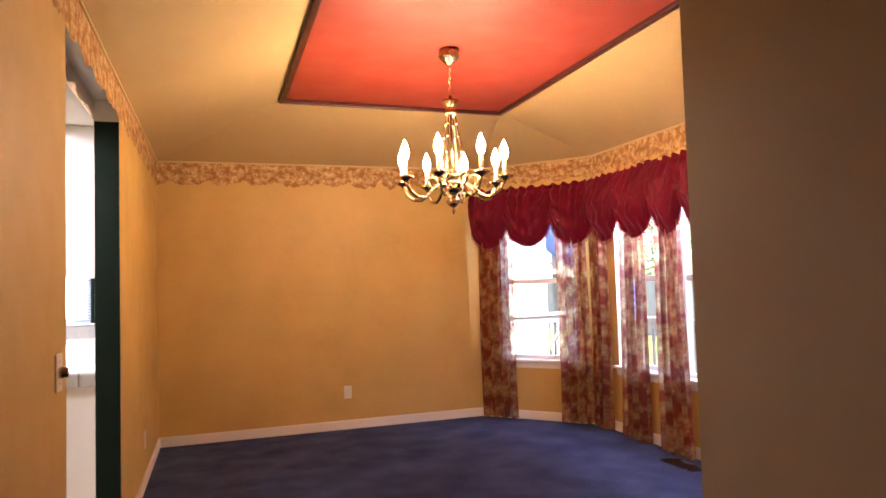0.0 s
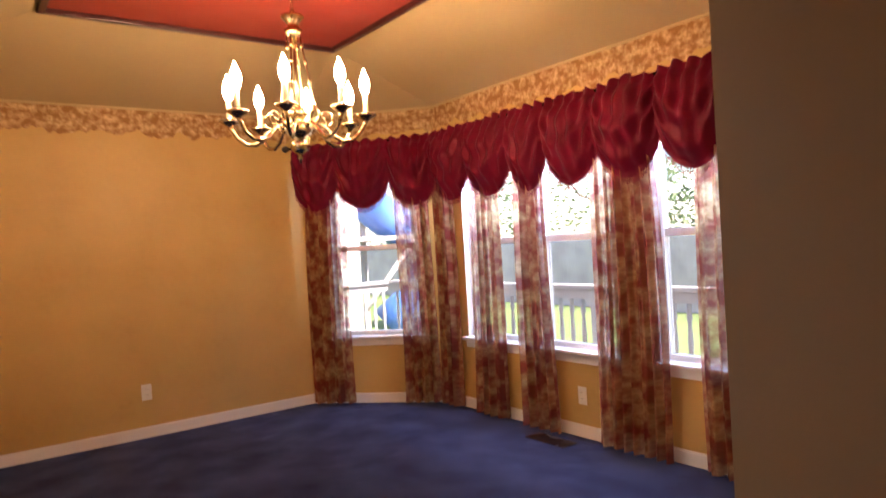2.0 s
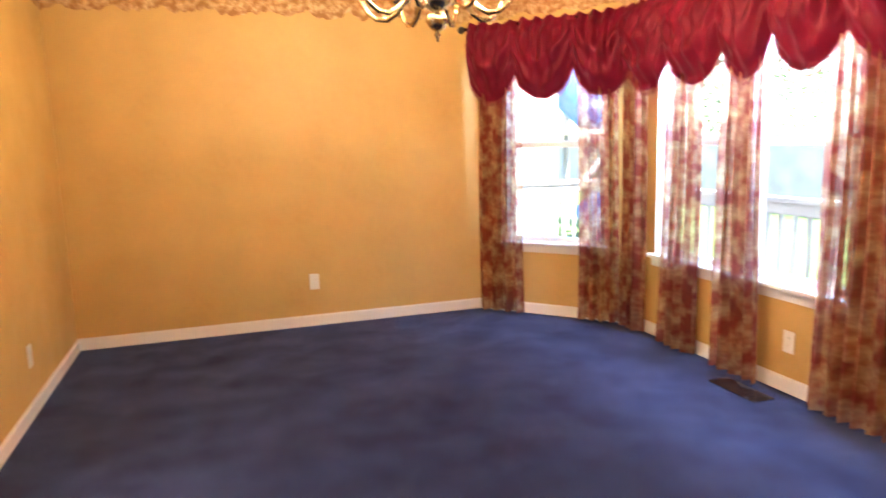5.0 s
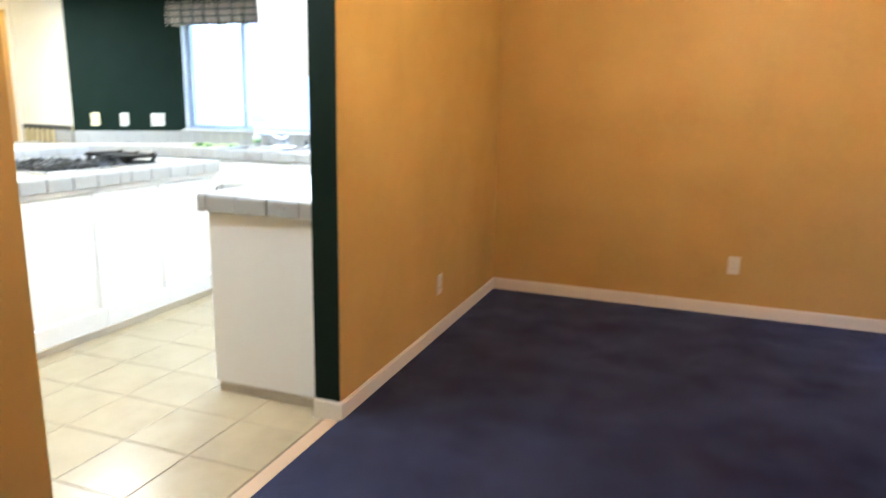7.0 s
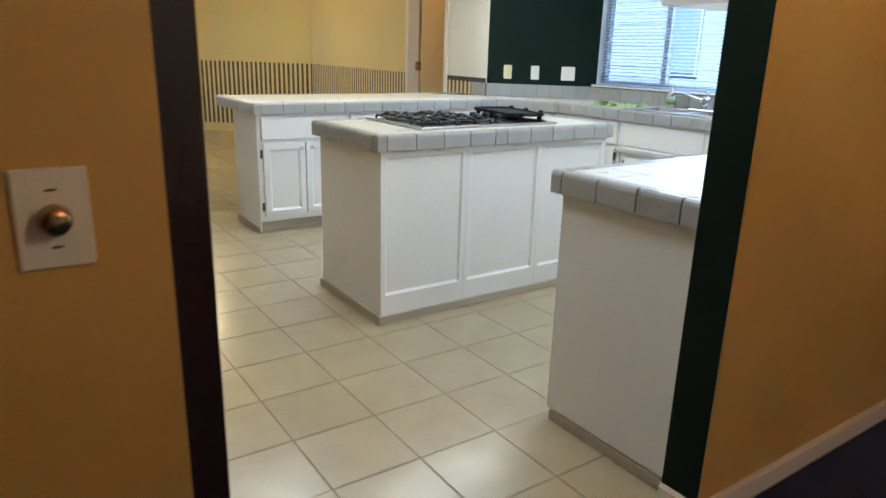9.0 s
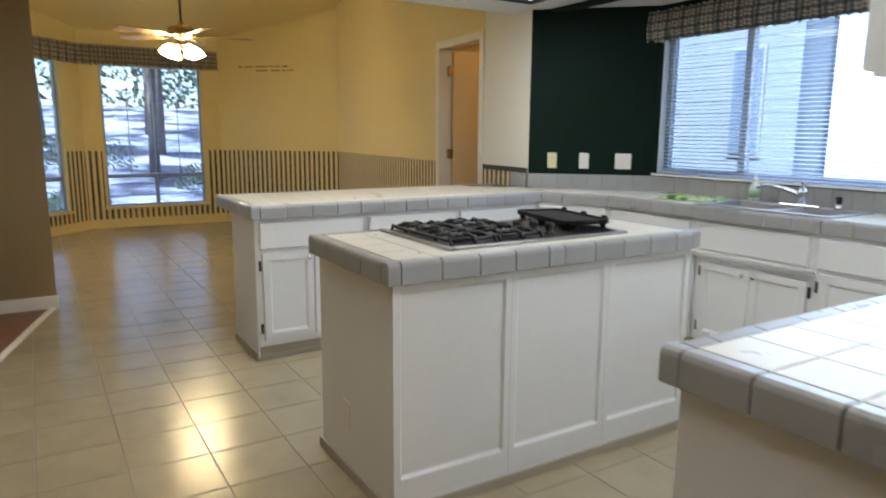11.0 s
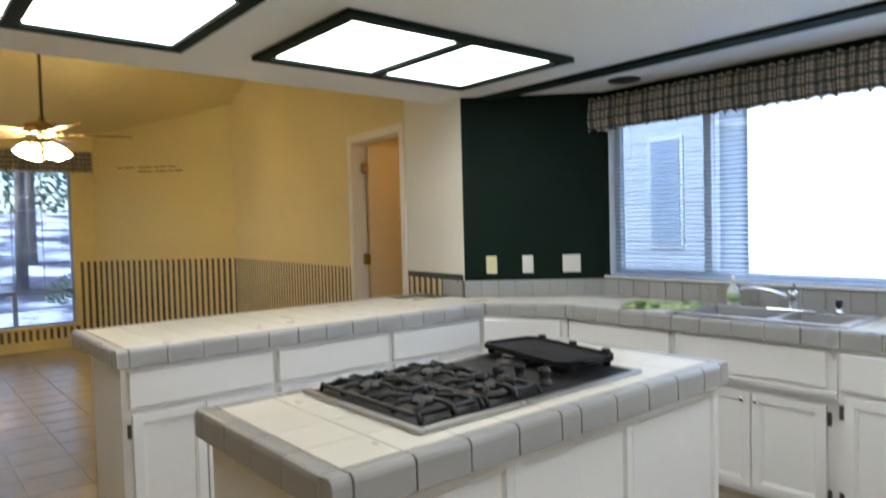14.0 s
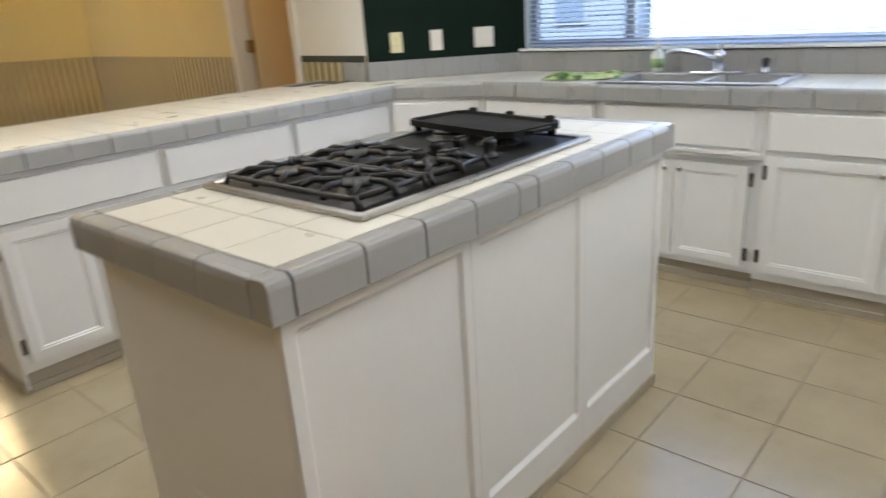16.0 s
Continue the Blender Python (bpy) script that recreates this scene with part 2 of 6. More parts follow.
BLACK_IRON = mat("black_enamelled_iron", (0.010, 0.010, 0.010), 0.5, vary=0.2, fine=80)
BRASS = mat("polished_brass", (0.50, 0.37, 0.21), 0.24, metal=1.0, vary=0.1)
PLATE = mat("white_plastic_plate", (0.74, 0.72, 0.66), 0.35, vary=0.02)
ALMOND = mat("almond_plastic_plate", (0.72, 0.66, 0.42), 0.35, vary=0.02)
DARK = mat("dark_slot", (0.02, 0.018, 0.016), 0.6)
DARK_WOOD = mat("dark_stained_wood", (0.022, 0.012, 0.011), 0.25, vary=0.2)
CRIMSON = mat("crimson_satin_fabric", (0.16, 0.003, 0.022), 0.55, vary=0.18, big=5, fine=120, bump=0.1, spec=0.18)
FRINGE = mat("crimson_fringe", (0.22, 0.009, 0.022), 0.8, vary=0.2, big=30)
CURTAIN = blotch_mat("sheer_floral_curtain", (0.70, 0.47, 0.25), (0.29, 0.062, 0.045), (0.52, 0.25, 0.13), 8.5, translucent=0.72, sheer=0.30)
BORDER = blotch_mat("floral_wallpaper_border", (0.72, 0.52, 0.28), (0.34, 0.17, 0.06), (0.46, 0.29, 0.12), 19.0)
STRIPES = stripe_mat("striped_wallpaper", (0.70, 0.58, 0.32), (0.015, 0.018, 0.014), 0.074, 0.52)
PLAID = plaid_mat("dark_plaid_fabric")
# Grey tint is added to dim the view outdoors; there is no screen.
GLASS = glass_mat("dimmed_window_glass", (0.74, 0.76, 0.77))
# Blue tint stands in for the cool cast of daylight outdoors.
GLASS_COOL = glass_mat("daylight_tinted_window_glass", (0.74, 0.85, 1.0))
WIN_WHITE = mat("white_window_frame", (0.76, 0.75, 0.72), 0.4, vary=0.03)
WIN_GREY = mat("grey_aluminium_frame", (0.33, 0.35, 0.36), 0.4, vary=0.05)
# White slats tinted pale blue, daylight's cool cast put into the colour.
BLIND = see_through_mat("daylight_tinted_mini_blind", (0.74, 0.82, 0.92), 0.75)
DOOR_CREAM = mat("cream_door_paint", (0.74, 0.60, 0.36), 0.45, vary=0.03)
BULB = glow("lit_candle_bulb", (1.0, 0.75, 0.45), 35.0)
FAN_SHADE = glow("lit_frosted_shade", (1.0, 0.82, 0.5), 25.0)
DIFFUSER = glow("lit_fluorescent_diffuser", (0.95, 0.985, 1.0), 1.95)
CANDLE = mat("ivory_candle_sleeve", (0.75, 0.66, 0.45), 0.5)

# ---- mesh helpers ----


def add_box(bm, x0, x1, y0, y1, z0, z1, bevel=0.0, mi=0):
    vs = [bm.verts.new(p) for p in ((x0, y0, z0), (x1, y0, z0), (x1, y1, z0), (x0, y1, z0), (x0, y0, z1), (x1, y0, z1), (x1, y1, z1), (x0, y1, z1))]
    fs = [bm.faces.new([vs[i] for i in q]) for q in ((0, 3, 2, 1), (4, 5, 6, 7), (0, 1, 5, 4), (1, 2, 6, 5), (2, 3, 7, 6), (3, 0, 4, 7))]
    for f in fs:
        f.material_index = mi
    if bevel:
        bmesh.ops.bevel(bm, geom=list({e for f in fs for e in f.edges}), offset=bevel, segments=2, profile=0.5, affect="EDGES")
    return fs


def box(x0, x1, y0, y1, z0, z1, bevel=0.0):
    bm = bmesh.new()
    add_box(bm, min(x0, x1), max(x0, x1), min(y0, y1), max(y0, y1), min(z0, z1), max(z0, z1), bevel)
    return bm


def prism(points, z0, z1):
    bm = bmesh.new()
    lo = [bm.verts.new((x, y, z0)) for x, y in points]
    hi = [bm.verts.new((x, y, z1)) for x, y in points]
    n = len(points)
    bm.faces.new(lo[::-1])
    bm.faces.new(hi)
    for i in range(n):
        bm.faces.new((lo[i], lo[(i + 1) % n], hi[(i + 1) % n], hi[i]))
    bmesh.ops.recalc_face_normals(bm, faces=bm.faces)
    return bm


def lathe(profile, steps=20, centre=(0, 0, 0), bm=None):
    bm = bm or bmesh.new()
    cx, cy, cz = centre
    rings = []
    for r, z in profile:
        rings.append([bm.verts.new((cx + max(r, 1e-4) * math.cos(2 * math.pi * k / steps), cy + max(r, 1e-4) * math.sin(2 * math.pi * k / steps), cz + z)) for k in range(steps)])
    for a, b in zip(rings, rings[1:]):
        for k in range(steps):
            f = bm.faces.new((a[k], a[(k + 1) % steps], b[(k + 1) % steps], b[k]))
            f.smooth = True
    bm.faces.new(rings[0][::-1])
    bm.faces.new(rings[-1])
    bmesh.ops.recalc_face_normals(bm, faces=bm.faces)
    return bm


def tube(points, radius, steps=8, bm=None):
    bm = bm or bmesh.new()
    pts = [Vector(p) for p in points]
    rings = []
    for i, p in enumerate(pts):
        d = (pts[min(i + 1, len(pts) - 1)] - pts[max(i - 1, 0)]).normalized()
        u = d.orthogonal().normalized() if not rings else (u - u.dot(d) * d).normalized()
        v = d.cross(u)
        r = radius[i] if isinstance(radius, (list, tuple)) else radius
        rings.append([bm.verts.new(p + r * (math.cos(2 * math.pi * k / steps) * u + math.sin(2 * math.pi * k / steps) * v)) for k in range(steps)])
    for a, b in zip(rings, rings[1:]):
        for k in range(steps):
            f = bm.faces.new((a[k], a[(k + 1) % steps], b[(k + 1) % steps], b[k]))
            f.smooth = True
    bm.faces.new(rings[0][::-1])
    bm.faces.new(rings[-1])
    return bm


def sheet(fn, nu, nv, thick=0.0):
    """A cloth: fn(u, v) gives a place and its uv in metres."""
    bm = bmesh.new()
    uvl = bm.loops.layers.uv.new("UVMap")
    grid, uvs = [], {}
    for i in range(nu + 1):
        row = []
        for j in range(nv + 1):
            p, uv = fn(i / nu, j / nv)
            v = bm.verts.new(p)
            uvs[v] = uv
            row.append(v)
        grid.append(row)
    for i in range(nu):
        for j in range(nv):
            f = bm.faces.new((grid[i][j], grid[i + 1][j], grid[i + 1][j + 1], grid[i][j + 1]))
            f.smooth = True
            for l in f.loops:
                l[uvl].uv = uvs[l.vert]
    return bm


def mesh_of(name, bm, *materials):
    me = bpy.data.meshes.new(name)
    bm.to_mesh(me)
    bm.free()
    for m in materials:
        me.materials.append(m)
    return me


def part(name, bm, material, parent=None, label="", m=None):
    ob = new(name, mesh_of(name, bm, material))
    if parent:
        ob.parent = parent
    if m is not None:
        ob.matrix_basis = m
    if label:
        tagged(ob, label)
    return ob


def structure(name, bm, *materials, label="", category=""):
    ob = new(name, mesh_of(name, bm, *materials))
    return tagged(ob, label, category, kind="structure")


def thing(name, label, category, m=None, group=""):
    ob = new(name)
    if m is not None:
        ob.matrix_basis = m
    return tagged(ob, label, category, group)


def along(p0, p1):
    """The pose whose x runs from p0 to p1 and whose y points to the left of it (out of the room)."""
    a = math.degrees(math.atan2(p1[1] - p0[1], p1[0] - p0[0]))
    return pose(p0[0], p0[1], 0, 0, 0, a), math.hypot(p1[0] - p0[0], p1[1] - p0[1])


def wall_mesh(length, thick, z0, z1, openings=(), y0=0.0, start=0.0):
    """Local x along the wall, y out of the room. Slot 0: room side, 1: far side, 2: ends and reveals."""
    bm = bmesh.new()
    xs = sorted({start, length, *(o[0] for o in openings), *(o[1] for o in openings)})
    zs = sorted({z0, z1, *(o[2] for o in openings), *(o[3] for o in openings)})
    for xa, xb in zip(xs, xs[1:]):
        for za, zb in zip(zs, zs[1:]):
            mx, mz = (xa + xb) / 2, (za + zb) / 2
            if any(o[0] < mx < o[1] and o[2] < mz < o[3] for o in openings):
                continue
            add_box(bm, xa, xb, y0, y0 + thick, za, zb)
    bmesh.ops.remove_doubles(bm, verts=bm.verts, dist=1e-5)
    seen = {}
    for f in bm.faces:
        seen.setdefault(tuple(round(c, 4) for c in f.calc_center_median()), []).append(f)
    bmesh.ops.delete(bm, geom=[f for fs in seen.values() if len(fs) > 1 for f in fs], context="FACES_ONLY")
    for f in bm.faces:
        n = f.normal
        f.material_index = 0 if n.y < -0.5 else 1 if n.y > 0.5 else 2
    return bm


def wall(name, p0, p1, z0, z1, inside, outside, reveal=None, openings=(), thick=0.12, label=""):
    m, length = along(p0, p1)
    bm = wall_mesh(length, thick, z0, z1, openings)
    bm.normal_update()
    for f in bm.faces:
        n = f.normal
        f.material_index = 0 if n.y < -0.5 else 1 if n.y > 0.5 else 2
    ob = structure(name, bm, inside, outside, reveal or inside, label=label, category="wall")
    ob.matrix_basis = m
    return ob


def baseboard(name, p0, p1, gaps=(), height=0.085, thick=0.014, material=None, label="white painted wooden baseboard"):
    m, length = along(p0, p1)
    bm = bmesh.new()
    marks = [0.0] + [v for g in gaps for v in g] + [length]
    for a, b in zip(marks[::2], marks[1::2]):
        if b - a > 0.01:
            add_box(bm, a, b, -thick, -0.0005, 0.0, height - 0.008)
            add_box(bm, a, b, -thick * 0.6, -0.0005, height - 0.008, height)
    ob = structure(name, bm, material or TRIM_WHITE, label=label, category="baseboard")
    ob.matrix_basis = m
    return ob

# ---- the plan ----
PX = -0.085            # dining face of the wall to the kitchen
KX = -0.205            # its kitchen face
BACK = 6.90
BAY_A, BAY_B = (2.83, 6.90), (3.62, 6.05)
EAST = 3.62
CROWN = 2.42
TRAY = 2.74
KCEIL = 2.22
SINK_Y = 7.53
GREEN_A, GREEN_B = (-4.0, 6.88), (-3.36, SINK_Y)
NOOK_A, NOOK_B, NOOK_C, NOOK_D = (-8.75, 2.9), (-10.1, 4.25), (-10.1, 6.03), (-8.8, 7.33)
STUCCO = mat("pale_stucco", (0.55, 0.5, 0.42), 0.9, vary=0.08)

# dining room windows: along the diagonal wall and along the east wall (start, end, sill, head)
WIN_DIAG = (0.24, 0.98, 0.57, 1.98)
WIN_EAST = [(0.32, 1.00, 0.57, 1.98), (1.12, 1.76, 0.57, 1.98), (2.06, 2.78, 0.57, 1.98)]

wall("wall_dining_west", (PX, -1.8), (PX, 7.65), 0, 3.2, WALL_YELLOW, KITCHEN_WHITE, KITCHEN_WHITE, [(1.8 + 3.315, 1.8 + 4.635, 0, 2.33)], label="ochre sponge-painted wall with an open doorway to the kitchen")
wall("wall_dining_back", (PX, BACK), BAY_A, 0, 3.2, WALL_YELLOW, STUCCO, label="ochre sponge-painted plain wall")
wall("wall_dining_diagonal", BAY_A, BAY_B, 0, 3.2, WALL_YELLOW, STUCCO, WIN_WHITE, [WIN_DIAG], label="ochre sponge-painted diagonal bay wall")
wall("wall_dining_east", BAY_B, (EAST, 2.42), 0, 3.2, WALL_YELLOW, STUCCO, WIN_WHITE, WIN_EAST, label="ochre sponge-painted window wall")
HALL_X, HALL_END = 1.77, 2.47
wall("wall_hall_east", (HALL_X, HALL_END), (HALL_X, -1.8), 0, 3.2, HALL_DIM, STUCCO, label="plain hall wall ending at the wide opening, dim light put into its brown colour")
wall("wall_dining_south", (EAST, 2.42), (HALL_X + 0.12, 2.42), 0, 3.2, WALL_YELLOW, STUCCO, label="ochre sponge-painted wall beside the wide opening")
wall("header_dining_front", (PX, 2.424), (HALL_X, 2.424), 2.52, 3.2, WALL_YELLOW, WALL_YELLOW, label="painted header over the wide opening")
wall("wall_hall_south", (HALL_X + 0.12, -1.8), (PX, -1.8), 0, 3.2, WALL_YELLOW, STUCCO, label="plain ochre wall at the end of the hall")
wall("wall_kitchen_south", (KX - 0.05, 3.33), (-4.33, 3.33), 0, 3.2, BROWN_WALL, BROWN_WALL, label="tan painted wall along the kitchen")
wall("wall_passage_east", (-4.45, 3.33), (-4.45, 1.4), 0, 3.2, BROWN_WALL, BROWN_WALL)
wall("wall_passage_south", (-4.33, 1.4), (-5.62, 1.4), 0, 3.2, BROWN_WALL, BROWN_WALL)
wall("wall_passage_west", (-5.62, 1.4), (-5.62, 3.71), 0, 3.7, BROWN_WALL, NOOK_CREAM, NOOK_CREAM, [(0.95, 1.83, 0, 2.05)], label="tan brown wall end with a white door")
wall("wall_nook_south", (-5.74, 2.9), NOOK_A, 0, 3.7, NOOK_CREAM, STUCCO)
NW1 = (0.60, 1.56, 0.28, 2.2)
NW2 = (0.235, 1.525, 0.285, 2.2)
wall("wall_nook_southwest", NOOK_A, NOOK_B, 0, 3.7, NOOK_CREAM, STUCCO, NOOK_CREAM, [NW1], label="pale yellow diagonal wall with a tall window")
wall("wall_nook_west", NOOK_B, NOOK_C, 0, 3.7, NOOK_CREAM, STUCCO, NOOK_CREAM, [NW2], label="pale yellow wall with a wide window")
wall("wall_nook_northwest", NOOK_C, NOOK_D, 0, 3.7, NOOK_CREAM, STUCCO, label="pale yellow diagonal wall with small lettering")
ND, NDL = along(NOOK_D, GREEN_A)
SPLIT = tuple(ND @ Vector((4.113, 0, 0)))[:2]
wall("wall_kitchen_north", SPLIT, GREEN_A, 0, 3.7, KITCHEN_WHITE, STUCCO, label="white painted wall between door and dark green wall")
wall("wall_nook_north", NOOK_D, SPLIT, 0, 3.7, NOOK_CREAM, STUCCO, TRIM_WHITE, [(3.26, 4.05, 0, 2.10)], label="cream wall with an open interior door")
wall("wall_kitchen_green", GREEN_A, GREEN_B, 0, 3.2, GREEN, STUCCO, label="dark green painted diagonal kitchen wall")
KWIN = (0.045, 2.67, 1.042, 2.03)
wall("wall_kitchen_sink", GREEN_B, (KX, SINK_Y), 0, 3.2, GREEN, STUCCO, WIN_WHITE, [KWIN], label="dark green wall with a wide window over the sink")

structure("floor", prism([(PX + 0.004, 2.3), (EAST + 0.06, 2.3), (EAST + 0.06, 6.09), (2.88, 6.95), (PX + 0.004, 6.95)], -0.2, 0.012), CARPET, label="dark blue cut-pile carpet, slightly worn", category="carpet")
# Out of view; red-brown is chosen so its bounced light is warm.
structure("floor_hall", box(PX + 0.004, HALL_X + 0.1, -1.9, 2.299, -0.2, 0.01), HALL_FLOOR, label="red-brown wooden hall floor", category="floor")
structure("floor_kitchen_base", box(-10.4, PX - 0.06, 1.3, 8.0, -0.2, -0.0025), FLOOR_GROUT, label="brown grout bed under floor tiles", category="floor")
# Unseen slab added so that no sun leaks into the rooms.
structure("roof_slab", box(-10.6, EAST + 0.5, -2.0, 7.9, 3.72, 3.9), STUCCO, label="unseen roof slab added over the rooms to keep sun out", category="roof")
structure("ceiling_kitchen", box(-4.24, KX, 1.3, 7.65, KCEIL, KCEIL + 0.16), KITCHEN_CEIL, label="flat textured white kitchen ceiling", category="ceiling")
structure("ceiling_passage", box(-5.62, -4.24, 1.3, 3.45, KCEIL + 0.02, KCEIL + 0.16), KITCHEN_CEIL, label="white passage ceiling", category="ceiling")
structure("ceiling_hall", box(PX, HALL_X, -1.8, 2.424, 2.75, 2.9), CEIL_CREAM, label="cream hall ceiling", category="ceiling")
structure("header_kitchen", box(-4.24, -4.12, 3.33, 6.95, KCEIL + 0.16, 3.72), NOOK_CREAM, label="pale yellow wall above the kitchen ceiling edge", category="wall")


def tray_ceiling():
    bm = bmesh.new()
    outer = [(PX, 2.5), (EAST, 2.5), BAY_B, BAY_A, (PX, BACK)]
    inner = [(0.87, 3.24), (2.69, 3.24), (2.69, 5.93), (2.69, 5.93), (0.87, 5.93)]
    for dz, flip in ((0.0, True), (0.12, False)):
        o = [bm.verts.new((x, y, CROWN + dz)) for x, y in outer]
        i = [bm.verts.new((x, y, TRAY + dz)) for x, y in inner[:3]] 
        i = [i[0], i[1], i[2], i[2], bm.verts.new((*inner[4], TRAY + dz))]
        for a in range(5):
            b = (a + 1) % 5
            vs = [o[a], o[b], i[b], i[a]]
            vs = [v for k, v in enumerate(vs) if v not in vs[:k]]
            bm.faces.new(vs[::-1] if flip else vs)
    bmesh.ops.recalc_face_normals(bm, faces=bm.faces)
    return bm


structure("ceiling_dining", tray_ceiling(), CEIL_CREAM, label="cream sloped tray ceiling", category="ceiling")
structure("ceiling_dining_tray", box(0.86, 2.70, 3.23, 5.94, TRAY + 0.002, TRAY + 0.1), TRAY_RED, label="flat red painted ceiling panel", category="ceiling")
structure("ceiling_dining_cover", box(PX, EAST + 0.1, 2.43, 7.02, 3.1, 3.2), CEIL_CREAM, label="closed deck above the tray", category="ceiling")
bm = bmesh.new()
for a in ((0.86, 2.70, 5.90, 5.94), (0.86, 2.70, 3.23, 3.27), (0.86, 0.90, 3.27, 5.90), (2.66, 2.70, 3.27, 5.90)):
    add_box(bm, *a, TRAY - 0.028, TRAY + 0.004, 0.006)
structure("trim_tray", bm, TRAY_TRIM, label="dark red wooden moulding round the ceiling panel", category="trim")


def nook_ceiling():
    bm = bmesh.new()
    zs = [(-10.3, 2.56), (-6.3, 3.66), (-4.12, 3.66)]
    for y0, y1 in ((2.7, 7.6),):
        for (xa, za), (xb, zb) in zip(zs, zs[1:]):
            for d in (0, 0.05):
                bm.faces.new([bm.verts.new(p) for p in ((xa, y0, za + d), (xb, y0, zb + d), (xb, y1, zb + d), (xa, y1, za + d))])
    return bm


structure("ceiling_nook", nook_ceiling(), NOOK_CREAM, label="pale yellow vaulted ceiling", category="ceiling")

# ---- baseboards ----
baseboard("baseboard_back", (PX, BACK), BAY_A, height=0.092)
baseboard("baseboard_diagonal", BAY_A, BAY_B, height=0.092)
baseboard("baseboard_east", BAY_B, (EAST, 2.55), height=0.092)
baseboard("baseboard_west", (PX, 4.635), (PX, BACK), height=0.086)
baseboard("baseboard_west_near", (PX, -1.8), (PX, 3.315), height=0.092)
baseboard("baseboard_stub", (KX, 4.635), (PX + 0.014, 4.635), height=0.086)
baseboard("baseboard_nook_west", NOOK_B, NOOK_C, height=0.12, material=NOOK_CREAM, label="cream painted baseboard")
baseboard("baseboard_nook_southwest", NOOK_A, NOOK_B, height=0.12, material=NOOK_CREAM, label="cream painted baseboard")
baseboard("baseboard_nook_northwest", NOOK_C, NOOK_D, height=0.12, material=NOOK_CREAM, label="cream painted baseboard")
baseboard("baseboard_passage_west", (-5.62, 3.29), (-5.62, 3.725), height=0.10)
structure("jamb_kitchen_doorway", box(KX - 0.05, KX + 0.008, 3.3155, 3.40, 0, 2.33, 0.006), DARK_WOOD, label="dark stained wooden door jamb", category="door jamb")

structure("trim_green_stub", box(KX + 0.001, PX - 0.001, 4.631, 4.6345, 0.086, KCEIL - 0.005), GREEN, label="dark green painted end of the doorway wall", category="trim")

# ---- wainscot wallpaper ----
def wainscot(name, p0, p1, gaps=(), cap=True):
    m, length = along(p0, p1)
    ob = structure(name, wall_mesh(length, 0.002, 0.12, 1.05, gaps, y0=-0.003), STRIPES, STRIPES, STRIPES, label="black and cream striped wallpaper below the chair line", category="wallpaper")
    ob.matrix_basis = m
    return ob


wainscot("wallpaper_nook_southwest", NOOK_A, NOOK_B, [(NW1[0] - 0.03, NW1[1] + 0.03, NW1[2] - 0.03, 1.05)])
wainscot("wallpaper_nook_west", NOOK_B, NOOK_C, [(NW2[0] - 0.03, NW2[1] + 0.03, NW2[2] - 0.03, 1.05)])
wainscot("wallpaper_nook_northwest", NOOK_C, NOOK_D)
wainscot("wallpaper_nook_north", NOOK_D, GREEN_A, [(3.19, 4.12, 0.12, 1.05)])

# ---- counters ----
TOP = 0.91

PITCH = 0.1545
TILE = 0.1515


def tile_mesh(name, sx, sy, sz, bevel, material):
    return mesh_of(name, box(-sx / 2, sx / 2, -sy / 2, sy / 2, -sz, 0, bevel), material)


FIELD_TILE = tile_mesh("tile", TILE, TILE, 0.008, 0.0015, CREAM_TILE)
EDGE = {}


def edge_mesh(length):
    key = round(length, 3)
    if key not in EDGE:
        bm = bmesh.new()
        prof = [(0.0, -0.074), (0.05, -0.074), (0.05, 0.0), (0.014, 0.0025), (0.004, -0.003), (0.0, -0.014)]
        a = [bm.verts.new((0.0018, y, z)) for y, z in prof]
        b = [bm.verts.new((length - 0.0018, y, z)) for y, z in prof]
        bm.faces.new(a[::-1])
        bm.faces.new(b)
        for k in range(6):
            bm.faces.new((a[k], a[(k + 1) % 6], b[(k + 1) % 6], b[k]))
        bmesh.ops.recalc_face_normals(bm, faces=bm.faces)
        bmesh.ops.bevel(bm, geom=list(bm.edges), offset=0.0018, segments=1, affect="EDGES")
        EDGE[key] = mesh_of("edge_tile", bm, GREY_TILE)
    return EDGE[key]


def place(name, me, parent, m):
    ob = new(name, me)
    ob.parent = parent
    ob.matrix_basis = m
    return ob


def edge_row(parent, p0, p1, z, first=0.05, cut=None, short=0.05):
    """Edge tiles from p0 to p1; the counter lies to the left of the way."""
    m, length = along(p0, p1)
    length -= short
    s, lens = 0.0, []
    if first:
        lens.append(first)
        s = first
    while s < length - 0.01:
        step = min(PITCH, length - s)
        if cut and s < cut <= s + step:
            step = cut - s
            cut = None
        if length - s - step < 0.03:
            step = length - s
        lens.append(step)
        s += step
    s = 0.0
    for step in lens:
        place("edge_tile", edge_mesh(step), parent, Matrix.Translation((0, 0, z)) @ m @ pose(s, 0, 0))
        s += step


def field(parent, x0, x1, y0, y1, z, skip=None):
    y = y0
    while y < y1 - 0.02:
        x = x0
        dy = min(TILE, y1 - y)
        while x < x1 - 0.02:
            dx = min(TILE, x1 - x)
            if not (skip and skip(x + dx / 2, y + dy / 2)):
                if dx > TILE - 0.01 and dy > TILE - 0.01:
                    place("tile", FIELD_TILE, parent, pose(x + dx / 2, y + dy / 2, z))
                else:
                    part("tile", box(x, x + dx, y, y + dy, z - 0.008, z, 0.0015), CREAM_TILE, parent)
            x += PITCH
        y += PITCH


